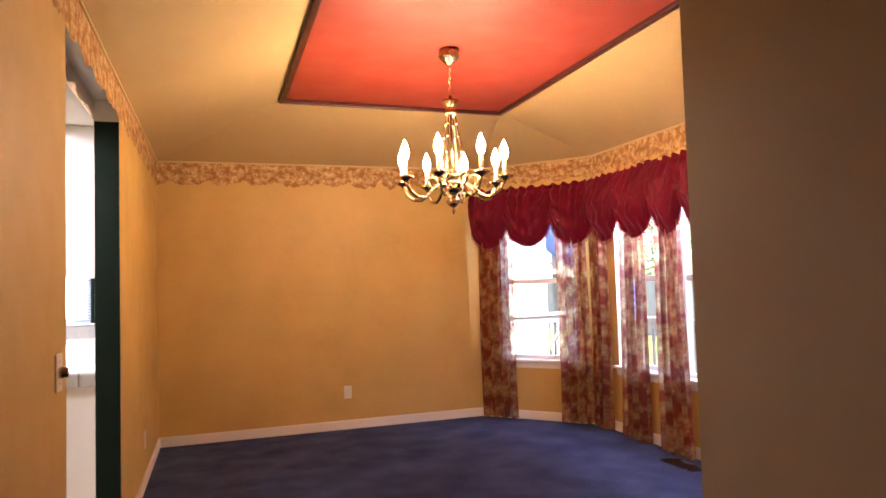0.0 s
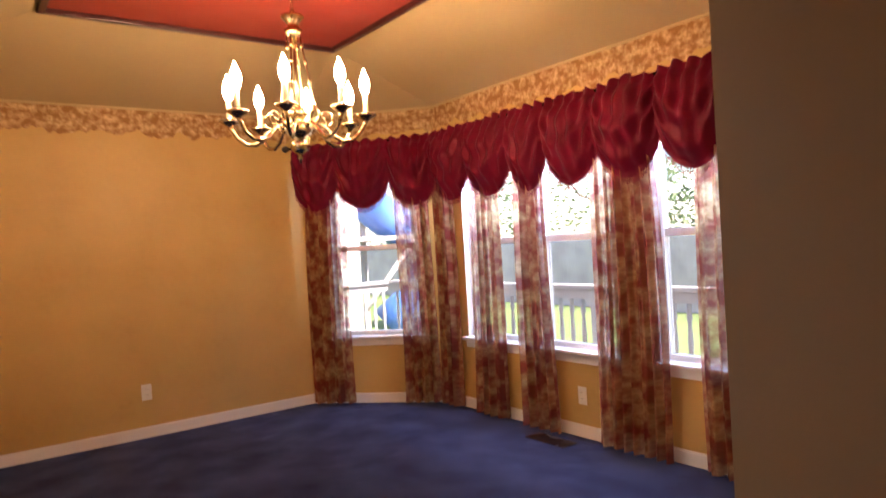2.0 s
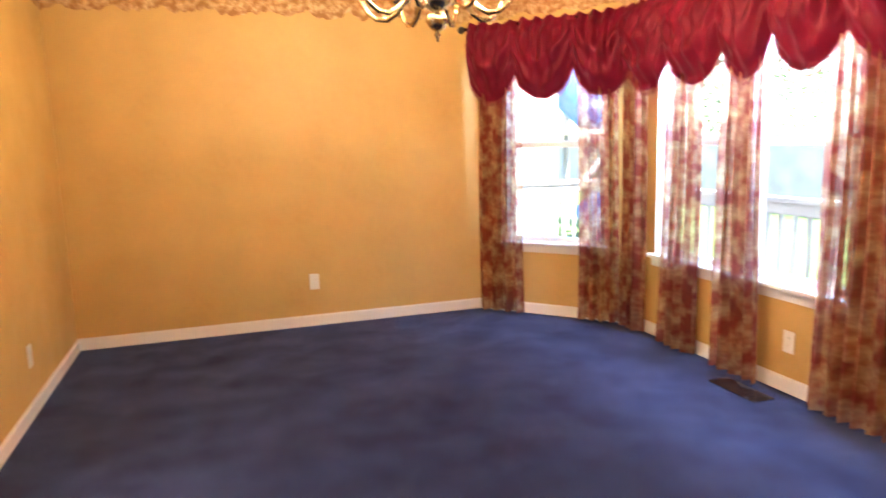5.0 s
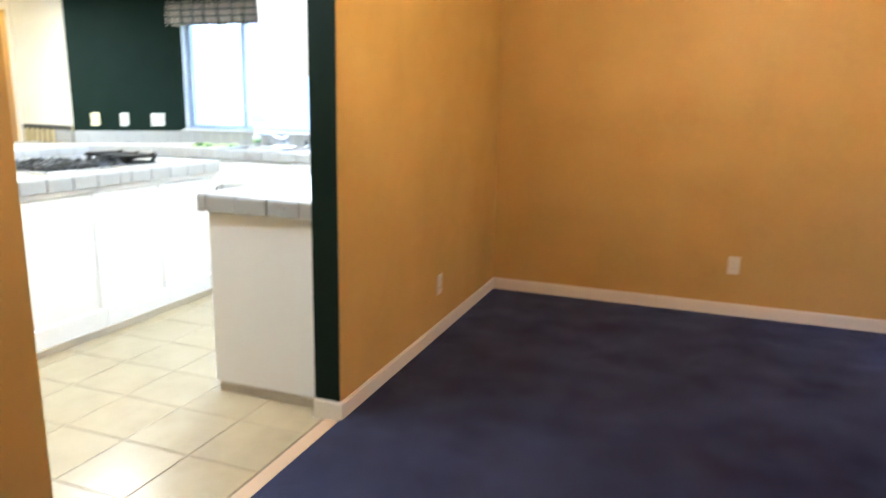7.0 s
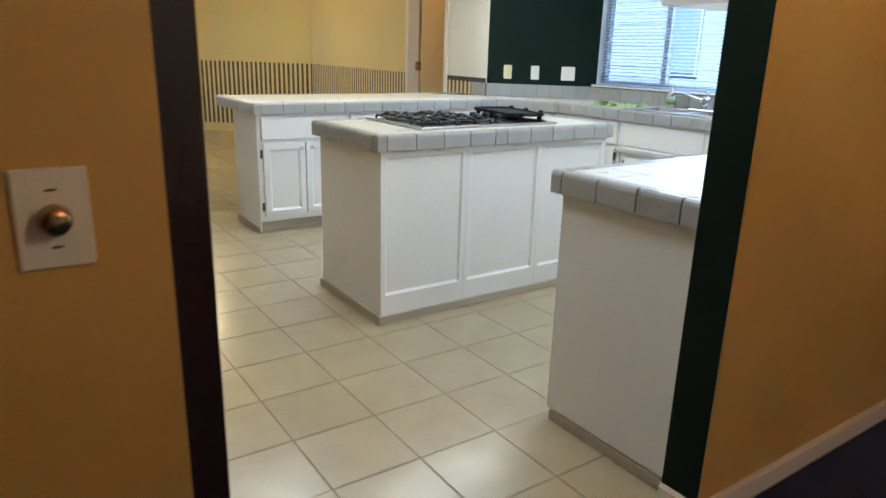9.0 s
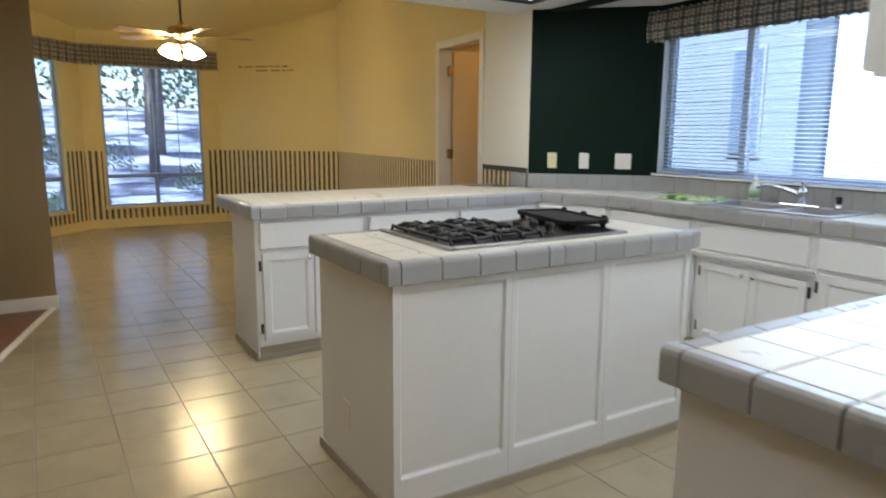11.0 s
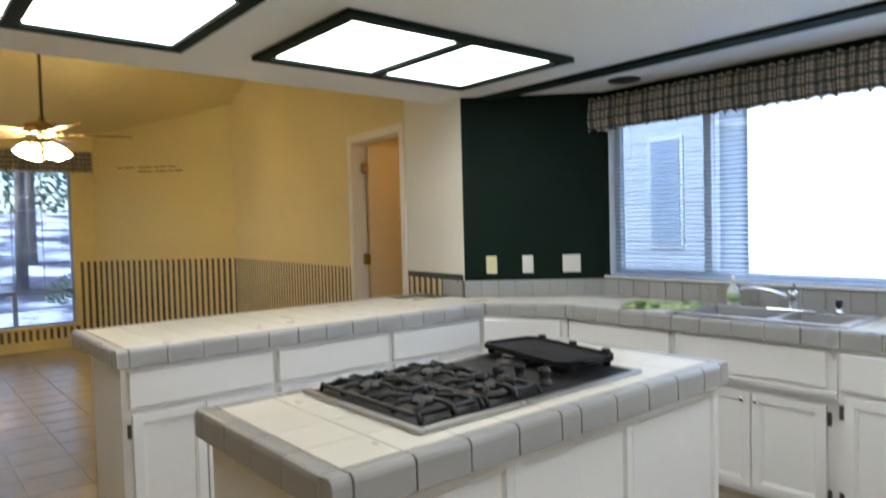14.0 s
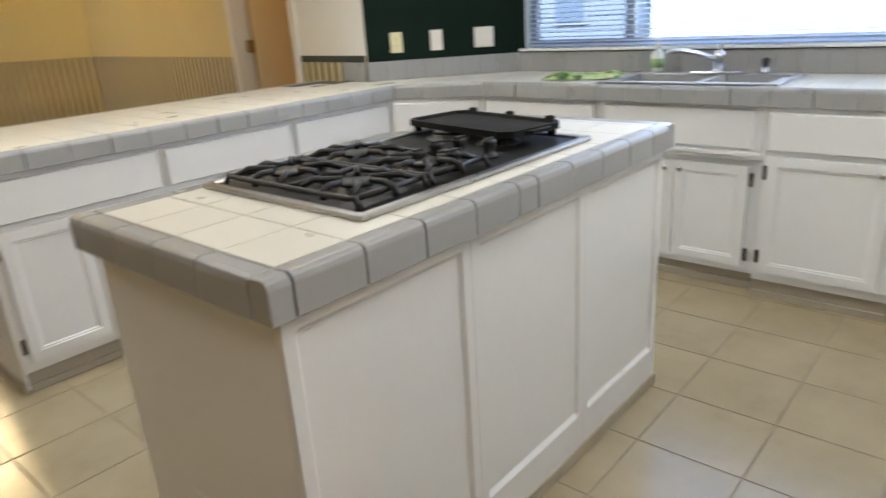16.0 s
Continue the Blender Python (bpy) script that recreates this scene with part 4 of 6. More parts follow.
def balloon_valance():
    val = thing("balloon_valance", "crimson satin balloon valance with scalloped fringed hem over the bay windows", "valance")
    corner = dm @ Vector((dl - 0.05, -0.12, 0))
    a = dm @ Vector((-0.02, -0.12, 0))
    b = em @ Vector((3.45, -0.12, 0))
    l1, l2 = (corner - a).length, (b - corner).length
    n1 = (dm.to_3x3() @ Vector((0, -1, 0)))
    n2 = (em.to_3x3() @ Vector((0, -1, 0)))

    def at(s):
        if s < l1:
            p = a.lerp(corner, s / l1)
        else:
            p = corner.lerp(b, (s - l1) / l2)
        k = min(max((s - l1 + 0.08) / 0.16, 0), 1)
        return p, n1.lerp(n2, k).normalized()

    cusps = [0.0, 0.37, 0.81, l1 + 0.09]
    cusps += [l1 + v - 0.05 for v in (0.56, 1.02, 1.36, 1.78, 2.22, 2.62, 3.02)] + [l1 + l2]
    total = l1 + l2

    def frac(s):
        for i, (c0, c1) in enumerate(zip(cusps, cusps[1:])):
            if s <= c1 + 1e-6:
                return i, (s - c0) / (c1 - c0), c1 - c0
        return len(cusps) - 2, 1.0, 0.4

    def fn(u, v):
        s = u * total
        i, f, w = frac(s)
        arch = math.sin(math.pi * min(max(f, 0), 1)) ** 0.55
        jit = noise.noise((i * 3.7, 0.3, 0.9))
        top = 2.185 + 0.012 * math.sin(s * 61) + 0.02 * noise.noise((s * 6, 1, 0))
        low = 1.825 + 0.02 * jit - (0.20 + 0.03 * jit) * arch
        z = top + (low - top) * v
        p, n = at(s)
        gather = math.sin(s * 2 * math.pi / 0.085 + 2.4 * noise.noise((s * 5, 0, 2)))
        head = math.exp(-((v - 0.08) / 0.05) ** 2)
        out = 0.017 * gather * (1.0 - 0.7 * v) * (1 - 0.4 * arch * v) - 0.015 * head
        out += (0.02 + 0.075 * arch) * math.sin(math.pi * min(v * 1.08, 1.0)) ** 0.8
        out += 0.017 * math.sin(2 * math.pi * (v * 3.0 - 1.5 * arch) + i) * v * (1 - v) * 3.2
        out += 0.02 * noise.noise((s * 11, v * 4, i * 2.0)) * (0.3 + v)
        if v > 0.86:
            out -= 0.012 * (v - 0.86) / 0.14
        q = p + n * out
        return (q.x, q.y, z), (s, z)

    part("fabric", sheet(fn, 420, 36), CRIMSON, val)
    fr = bmesh.new()
    for k in range(520):
        s = (k + 0.5) / 520 * total
        (x, y, z), _ = fn(s / total, 1.0)
        (x2, y2, z2), _ = fn(min(s / total + 0.0011, 1), 1.0)
        ln = 0.034 + 0.006 * math.sin(k * 1.7)
        q = [fr.verts.new(c) for c in ((x, y, z + 0.006), (x2, y2, z2 + 0.006), (x2, y2, z2 - ln), (x, y, z - ln))]
        fr.faces.new(q)
    part("fringe", fr, FRINGE, val, "crimson fringe along the hem")
    rod = [dm @ Vector((-0.06, -0.10, 2.16)), dm @ Vector((dl - 0.04, -0.10, 2.16)), em @ Vector((3.45, -0.10, 2.16))]
    part("rod", tube(rod, 0.012), DARK_WOOD, val)
    fin = dm @ Vector((-0.05, -0.10, 2.16))
    part("finial", lathe([(0.006, -0.07), (0.022, -0.05), (0.03, -0.03), (0.02, -0.008), (0.012, 0.0), (0.012, 0.03)], 14), DARK_WOOD, val, m=Matrix.Translation(fin) @ (dm.to_3x3().to_4x4()) @ pose(0, 0, 0, 0, 90, 0))
    for s in (0.05, 0.6):
        part("bracket", box(-0.008, 0.008, -0.1, 0, 2.15, 2.17, 0.002), DARK_WOOD, val, m=dm @ pose(s, 0, 0))
    return val


balloon_valance()


def chandelier():
    cx, cy = 1.757, 4.577
    ch = thing("chandelier", "polished brass eight-arm chandelier with lit candle bulbs", "chandelier", pose(cx, cy, 0))
    part("canopy", lathe([(0.012, 2.645), (0.03, 2.66), (0.062, 2.685), (0.068, 2.70), (0.06, 2.7385)], 24), BRASS, ch)
    bm = bmesh.new()
    z, k = 2.65, 0
    while z > 2.45:
        pts = [Vector((0.009 * math.cos(a) * (1 if k % 2 else 0), 0.009 * math.cos(a) * (0 if k % 2 else 1), z - 0.014 + 0.017 * math.sin(a))) for a in np.linspace(0, 2 * math.pi, 11)]
        tube(pts, 0.0022, 5, bm)
        z -= 0.026
        k += 1
    part("chain", bm, BRASS, ch)
    part("crown", lathe([(0.01, 2.455), (0.014, 2.43), (0.05, 2.425), (0.055, 2.415), (0.03, 2.39), (0.024, 2.37), (0.042, 2.355), (0.036, 2.335), (0.012, 2.325)], 18), BRASS, ch)
    for k in range(4):
        a = math.pi / 4 + k * math.pi / 2
        pts = [(r * math.cos(a), r * math.sin(a), z) for r, z in ((0.03, 2.345), (0.036, 2.28), (0.05, 2.2), (0.066, 2.1), (0.08, 2.0), (0.07, 1.94))]
        s = part("strand", tube(pts, [0.004, 0.005, 0.006, 0.007, 0.008, 0.006], 6), BRASS, ch)
        for q in (1, 2, 3):
            lathe_b = lathe([(0.003, -0.014), (0.011, 0.0), (0.003, 0.014)], 10, pts[q])
            part("bead", lathe_b, BRASS, s)
    part("stem", tube([(0, 0, 2.33), (0, 0, 1.9)], 0.008), BRASS, ch)
    part("body", lathe([(0.004, 1.727), (0.007, 1.745), (0.014, 1.752), (0.006, 1.765), (0.03, 1.78), (0.045, 1.805), (0.036, 1.828), (0.018, 1.838), (0.03, 1.85), (0.058, 1.868), (0.066, 1.892), (0.05, 1.915), (0.024, 1.925), (0.036, 1.945), (0.05, 1.96), (0.03, 1.985), (0.012, 2.0)], 24), BRASS, ch)
    for k in range(8):
        a = k * math.pi / 4 + 0.2
        c, s = math.cos(a), math.sin(a)
        prof = [(0.05, 1.89), (0.09, 1.91), (0.13, 1.885), (0.165, 1.845), (0.205, 1.823), (0.25, 1.828), (0.285, 1.855), (0.305, 1.89), (0.318, 1.915)]
        pts = [Vector((r * c, r * s, z)) for r, z in prof]
        arm = part("arm", tube(pts, [0.013, 0.010, 0.009, 0.010, 0.011, 0.010, 0.009, 0.010, 0.012], 8), BRASS, ch)
        curl = [((0.13 + 0.032 * math.cos(t)) * c, (0.13 + 0.032 * math.cos(t)) * s, 1.93 + 0.032 * math.sin(t)) for t in np.linspace(-1.6, 3.4, 10)]
        part("scroll", tube(curl, 0.006, 6), BRASS, arm)
        part("cup", lathe([(0.012, 1.912), (0.02, 1.918), (0.046, 1.934), (0.05, 1.943), (0.03, 1.940), (0.016, 1.944), (0.015, 1.955)], 14, (0.32 * c, 0.32 * s, 0)), BRASS, ch)
        part("candle", lathe([(0.0125, 1.945), (0.0125, 2.04)], 12, (0.32 * c, 0.32 * s, 0)), CANDLE, ch)
        part("bulb", lathe([(0.010, 2.04), (0.020, 2.056), (0.025, 2.083), (0.020, 2.113), (0.009, 2.14), (0.002, 2.158)], 14, (0.32 * c, 0.32 * s, 0)), BULB, ch, "glowing flame-shaped bulb")
    return ch


chandelier()


def plate(label, m, w=0.07, h=0.115, kind="outlet", material=None):
    """Lies in local x and z, faces local -y, centred on the origin."""
    p = thing("wall_outlet" if kind == "outlet" else "light_switch", label, kind, m)
    part("plate", box(-w / 2, w / 2, -0.006, -0.0008, -h / 2, h / 2, 0.002), material or PLATE, p)
    cols = (0,) if w < 0.1 else (-0.023, 0.023)
    for c in cols:
        if kind == "outlet":
            for z in (-0.02, 0.02):
                s = part("socket", box(c - 0.014, c + 0.014, -0.0078, -0.0062, z - 0.013, z + 0.013, 0.0006), material or PLATE, p)
                part("slot", box(c - 0.006, c - 0.0045, -0.0084, -0.0079, z - 0.003, z + 0.006), DARK, s)
                part("slot", box(c + 0.0045, c + 0.006, -0.0084, -0.0079, z - 0.003, z + 0.006), DARK, s)
        else:
            part("toggle", box(c - 0.004, c + 0.004, -0.016, -0.0062, -0.004, 0.009, 0.001), material or PLATE, p)
    return p


plate("white plastic outlet low on the ochre wall", pose(1.51, BACK, 0.343))
plate("white plastic outlet low on the ochre wall near the kitchen doorway", pose(PX, 5.786, 0.312, 0, 0, 90))
plate("white plastic outlet under the bay windows", em @ pose(1.46, 0, 0.28))

dim = thing("dimmer_switch", "white plate with a brass rotary dimmer knob on the ochre wall", "light switch", pose(PX, 3.187, 1.072, 0, 0, 90))
part("plate", box(-0.04, 0.04, -0.006, -0.0008, -0.06, 0.06, 0.002), PLATE, dim)
part("knob", lathe([(0.018, 0.0), (0.019, 0.008), (0.016, 0.012), (0.017, 0.02), (0.014, 0.024), (0.004, 0.026)], 20), BRASS, dim, m=pose(0, -0.0062, 0, 90))
part("marking", box(-0.006, 0.006, -0.0068, -0.0062, 0.033, 0.036), DARK, dim)
part("marking", box(-0.006, 0.006, -0.0068, -0.0062, -0.036, -0.033), DARK, dim)


def register(label, m, w=0.34, d=0.13, material=DARK_WOOD):
    r = thing("floor_register", label, "floor vent", m)
    part("frame", box(-w / 2, w / 2, -d / 2, d / 2, 0.0005, 0.007, 0.002), material, r)
    for k in range(9):
        x = -w / 2 + 0.03 + k * (w - 0.06) / 8
        part("slat", box(x - 0.005, x + 0.005, -d / 2 + 0.02, d / 2 - 0.02, 0.0072, 0.010), material, r)


register("dark brown floor register in the carpet below the curtains", pose(3.42, 4.70, 0.012, 0, 0, 90))
register("brown floor register on the tiles below the nook window", pose(-9.97, 4.96, 0, 0, 0, 90), material=mat("brown_metal", (0.12, 0.08, 0.045), 0.5))

# ================= kitchen things =================


BURNER = mat("dark_burner_metal", (0.09, 0.088, 0.085), 0.45, metal=0.8, vary=0.15)
GRIDDLE = mat("matt_black_cast_iron", (0.006, 0.006, 0.006), 0.7, vary=0.2, fine=150, spec=0.25)


def cooktop():
    x0, x1, y0, y1 = CK
    z = TOP + 0.002
    ck = thing("gas_cooktop", "stainless steel gas cooktop with black iron grates set in the island", "cooktop")
    tray = bmesh.new()
    add_box(tray, x0 + 0.012, x1 - 0.012, y0 + 0.012, y1 - 0.012, z - 0.05, z + 0.004)
    for a in ((x0, x1, y0, y0 + 0.022), (x0, x1, y1 - 0.022, y1), (x0, x0 + 0.022, y0 + 0.022, y1 - 0.022), (x1 - 0.022, x1, y0 + 0.022, y1 - 0.022)):
        add_box(tray, *a, z, z + 0.012, 0.004)
    part("tray", tray, STEEL, ck)
    part("burner_plate", box(x0 + 0.024, x1 - 0.024, y0 + 0.024, y1 - 0.024, z + 0.0045, z + 0.007), mat("dark_brushed_steel", (0.045, 0.045, 0.045), 0.4, metal=0.8), ck)
    burners = [(x0 + 0.16, y0 + 0.14, 0.05), (x1 - 0.16, y0 + 0.14, 0.042), (x0 + 0.16, y0 + 0.36, 0.042), (x1 - 0.16, y0 + 0.36, 0.05), (x0 + 0.17, y1 - 0.17, 0.045), (x1 - 0.2, y1 - 0.17, 0.045)]
    for bx, by, r in burners:
        b = part("burner", lathe([(r + 0.02, z + 0.007), (r + 0.018, z + 0.012), (r, z + 0.016), (r, z + 0.024)], 22, (bx, by, 0)), BURNER, ck)
        part("cap", lathe([(r * 0.92, z + 0.0242), (r * 0.95, z + 0.03), (r * 0.8, z + 0.034), (0.004, z + 0.035)], 22, (bx, by, 0)), BLACK_IRON, b)
    for by in (y0 + 0.14, y0 + 0.36):
        g = bmesh.new()
        gx0, gx1, ga, gb = x0 + 0.045, x1 - 0.045, by - 0.1, by + 0.1
        zt = z + 0.038
        for ya in (ga, gb):
            tube([(gx0, ya, z + 0.008), (gx0 + 0.012, ya, zt - 0.008), (gx0 + 0.035, ya, zt - 0.012), (gx1 - 0.035, ya, zt - 0.012), (gx1 - 0.012, ya, zt - 0.008), (gx1, ya, z + 0.008)], 0.0065, 6, g)
        for xa in (gx0 + 0.02, (gx0 + gx1) / 2, gx1 - 0.02):
            tube([(xa, ga, zt - 0.012), (xa, gb, zt - 0.012)], 0.0065, 6, g)
        for bx, byy, r in burners[:4]:
            if abs(byy - by) < 0.01:
                for k in range(4):
                    a = math.pi / 4 + k * math.pi / 2
                    c, s = math.cos(a), math.sin(a)
                    tube([(bx + 0.115 * c, by + 0.1 * s * 1.3, zt - 0.012), (bx + 0.1 * c, by + 0.09 * s, zt + 0.002), (bx + 0.03 * c, by + 0.03 * s, zt)], 0.0075, 6, g)
                    a2 = k * math.pi / 2
                    c2, s2 = math.cos(a2), math.sin(a2)
                    tube([(bx + 0.118 * c2, by + 0.098 * s2, z + 0.012), (bx + 0.112 * c2, by + 0.094 * s2, zt - 0.006), (bx + 0.09 * c2, by + 0.08 * s2, zt + 0.001), (bx + 0.045 * c2, by + 0.045 * s2, zt)], 0.0075, 6, g)
        part("grate", g, BLACK_IRON, ck, "black iron pot grate")
    for kx, ky in ((-2.085, 5.225), (-2.115, 5.325), (-2.005, 5.26), (-2.10, 5.40), (-2.01, 5.41)):
        k = part("control_knob", lathe([(0.023, z + 0.007), (0.022, z + 0.013), (0.013, z + 0.018), (0.016, z + 0.036), (0.019, z + 0.046), (0.017, z + 0.051), (0.003, z + 0.052)], 18, (kx, ky, 0)), BLACK_IRON, ck)
        part("grip", box(kx - 0.005, kx + 0.005, ky - 0.018, ky + 0.018, z + 0.0522, z + 0.057, 0.002), BLACK_IRON, k)
    return ck


cooktop()
gr = thing("griddle_plate", "black cast iron griddle plate resting askew on the cooktop", "griddle", pose(-2.225, 5.66, TOP + 0.036, 0, 0, -11))


def griddle_outline(w, d, cut):
    return [(-w, -d + cut), (-w + cut, -d), (w - cut, -d), (w, -d + cut), (w, d - cut), (w - cut, d), (-w + cut, d), (-w, d - cut)]


bm = prism(griddle_outline(0.232, 0.118, 0.03), 0.0, 0.018)
top = max(bm.faces, key=lambda f: f.calc_center_median().z)
bmesh.ops.inset_region(bm, faces=[top], thickness=0.014, depth=0.0)
bmesh.ops.inset_region(bm, faces=[top], thickness=0.004, depth=-0.009)
part("plate", bm, GRIDDLE, gr)
for sx in (-0.2, 0.2):
    for sy in (-0.09, 0.09):
        part("foot", lathe([(0.012, -0.02), (0.014, 0.0)], 10, (sx, sy, 0)), GRIDDLE, gr)
for sx, sy in ((-0.17, 0.118), (0.0, 0.121), (0.17, 0.118)):
    part("lug", box(sx - 0.012, sx + 0.012, sy - 0.012, sy + 0.008, 0.006, 0.028, 0.003), GRIDDLE, gr)
for sx in (-1, 1):
    part("handle", prism([(sx * 0.231, -0.05), (sx * 0.252, -0.035), (sx * 0.252, 0.035), (sx * 0.231, 0.05)], 0.004, 0.014), GRIDDLE, gr)

sk = thing("kitchen_sink", "grey steel double-bowl sink set in the tiled counter", "sink")
bm = bmesh.new()
sx0, sx1, sy0, sy1 = SINK
smx = (sx0 + sx1) / 2 + 0.05
SINK_GREY = mat("grey_sink_enamel", (0.52, 0.52, 0.52), 0.35, metal=0.5, vary=0.05)
for a in ((sx0 - 0.012, sx1 + 0.012, sy0 - 0.012, sy0 + 0.02), (sx0 - 0.012, sx1 + 0.012, sy1 - 0.06, sy1 + 0.012), (sx0 - 0.012, sx0 + 0.02, sy0 + 0.02, sy1 - 0.06), (sx1 - 0.02, sx1 + 0.012, sy0 + 0.02, sy1 - 0.06), (smx - 0.015, smx + 0.015, sy0 + 0.02, sy1 - 0.06)):
    add_box(bm, *a, TOP + 0.0015, TOP + 0.011, 0.003)
part("rim", bm, SINK_GREY, sk)
for bx0, bx1 in ((sx0 + 0.02, smx - 0.015), (smx + 0.015, sx1 - 0.02)):
    bm = bmesh.new()
    y0, y1 = sy0 + 0.02, sy1 - 0.06
    zb = TOP - 0.17
    add_box(bm, bx0, bx1, y0, y1, zb - 0.004, zb)
    for a in ((bx0, bx0 + 0.004, y0, y1), (bx1 - 0.004, bx1, y0, y1), (bx0 + 0.004, bx1 - 0.004, y0, y0 + 0.004), (bx0 + 0.004, bx1 - 0.004, y1 - 0.004, y1)):
        add_box(bm, *a, zb, TOP + 0.002)
    part("bowl", bm, SINK_GREY, sk)

fa = thing("faucet", "chrome single-lever kitchen faucet with a low curved spout", "faucet", pose(-2.13, 7.385, TOP + 0.011))
part("base_plate", box(-0.12, 0.12, -0.028, 0.028, 0.0, 0.012, 0.005), CHROME, fa)
part("body", lathe([(0.024, 0.012), (0.022, 0.06), (0.026, 0.07), (0.026, 0.09), (0.016, 0.104), (0.004, 0.107)], 18), CHROME, fa)
part("spout", tube([(0, 0, 0.055), (-0.03, -0.02, 0.075), (-0.09, -0.05, 0.098), (-0.15, -0.08, 0.112), (-0.20, -0.105, 0.108), (-0.21, -0.11, 0.09)], [0.014, 0.013, 0.012, 0.011, 0.011, 0.012], 10), CHROME, fa)
part("lever", tube([(0, 0, 0.1), (0.01, 0.0, 0.125), (0.03, -0.06, 0.135)], [0.009, 0.008, 0.006], 8), CHROME, fa)
sp = thing("side_sprayer", "dark sprayer head standing in the sink rim", "sprayer", pose(-1.92, 7.385, TOP + 0.011))
part("holder", lathe([(0.022, 0), (0.02, 0.012), (0.014, 0.03)], 14), CHROME, sp)
part("head", lathe([(0.012, 0.03), (0.016, 0.045), (0.017, 0.065), (0.008, 0.072)], 14), BLACK_IRON, sp)

so = thing("soap_bottle", "clear dish soap bottle with a white cap by the sink", "bottle", pose(-2.44, 7.402, TOP + 0.0115))
SOAP = mat("translucent_soap_plastic", (0.70, 0.74, 0.70), 0.2, vary=0.04)
part("bottle", lathe([(0.03, 0.0), (0.034, 0.008), (0.034, 0.075), (0.026, 0.1), (0.012, 0.115), (0.012, 0.122)], 18), SOAP, so)
part("cap", lathe([(0.014, 0.122), (0.014, 0.14), (0.006, 0.148), (0.005, 0.168)], 14), PLATE, so)
part("bottle_label", lathe([(0.0345, 0.025), (0.0345, 0.07)], 18), mat("green_printed_label", (0.35, 0.5, 0.25), 0.5), so)


def cloth():
    c = thing("dish_cloth", "crumpled lime green patterned dish cloth on the counter", "cloth", pose(-2.76, 7.22, TOP + 0.004, 0, 0, 22))
    green = floral_mat("green_print_cloth", (0.42, 0.55, 0.22), (0.08, 0.17, 0.06), (0.7, 0.75, 0.55), 14.0, 0.5)

    def fn(u, v):
        x, y = (u - 0.5) * 0.40, (v - 0.5) * 0.26
        z = 0.008 + 0.03 * max(0, noise.noise((u * 4.1, v * 3.3, 1.7)) + 0.25) + 0.012 * abs(noise.noise((u * 11, v * 9, 0)))
        edge = min(u, 1 - u, v, 1 - v)
        z *= min(1, edge * 8 + 0.15)
        return (x + 0.02 * noise.noise((v * 4, 0, 3)), y + 0.02 * noise.noise((u * 4, 2, 3)), z), (x, y)

    part("fabric", sheet(fn, 40, 28), green, c)


cloth()

gm, gl = along(GREEN_A, GREEN_B)
plate("almond outlet plate on the dark green wall", gm @ pose(0.18, 0, 1.122), material=ALMOND)
plate("white switch plate on the dark green wall", gm @ pose(0.417, 0, 1.122), kind="light switch")
plate("white double switch plate on the dark green wall", gm @ pose(0.70, 0, 1.122), w=0.115, kind="light switch")


def downlight(x, y, label, ring, inside):
    d = thing("recessed_downlight", label, "ceiling light", pose(x, y, KCEIL), group="recessed downlights")
    bm = lathe([(0.062, -0.004), (0.092, -0.008), (0.096, -0.003), (0.094, -0.0005)], 28)
    part("trim_ring", bm, ring, d)
    part("reflector", lathe([(0.06, -0.0045), (0.058, -0.003), (0.004, -0.0028)], 28), inside, d)


downlight(-2.19, 5.18, "recessed ceiling downlight with a polished brass ring", BRASS, BRASS)
downlight(-3.05, 7.33, "recessed ceiling downlight with a dark baffle over the sink", DARK, DARK)

# kitchen window
sm, sl = along(GREEN_B, (KX, SINK_Y))
kw = tagged(new("window_kitchen"), "wide sliding window with grey frame behind mini blinds", "window", kind="structure")
kw.matrix_basis = sm
x0, x1, z0, z1 = KWIN
bm = bmesh.new()
for a in ((x0, x0 + 0.04, z0, z1), (x1 - 0.04, x1, z0, z1), (x0 + 0.04, x1 - 0.04, z0, z0 + 0.04), (x0 + 0.04, x1 - 0.04, z1 - 0.04, z1), (x0 + 0.61, x0 + 0.66, z0 + 0.04, z1 - 0.04), (x1 - 0.72, x1 - 0.66, z0 + 0.04, z1 - 0.04)):
    add_box(bm, a[0] + 0.0005, a[1] - 0.0005, 0.06, 0.11, a[2] + 0.0005, a[3] - 0.0005, 0.003)
part("window_frame", bm, WIN_GREY, kw)
for a, b in ((x0 + 0.04, x0 + 0.61), (x0 + 0.66, x1 - 0.72), (x1 - 0.66, x1 - 0.04)):
    p = part("pane", box(a, b, 0.082, 0.086, z0 + 0.04, z1 - 0.04), GLASS_COOL, kw)
    p.visible_shadow = False
part("window_sill", box(x0 - 0.03, x1 + 0.03, -0.03, 0.06, z0 - 0.016, z0 - 0.0005, 0.004), WIN_WHITE, kw)


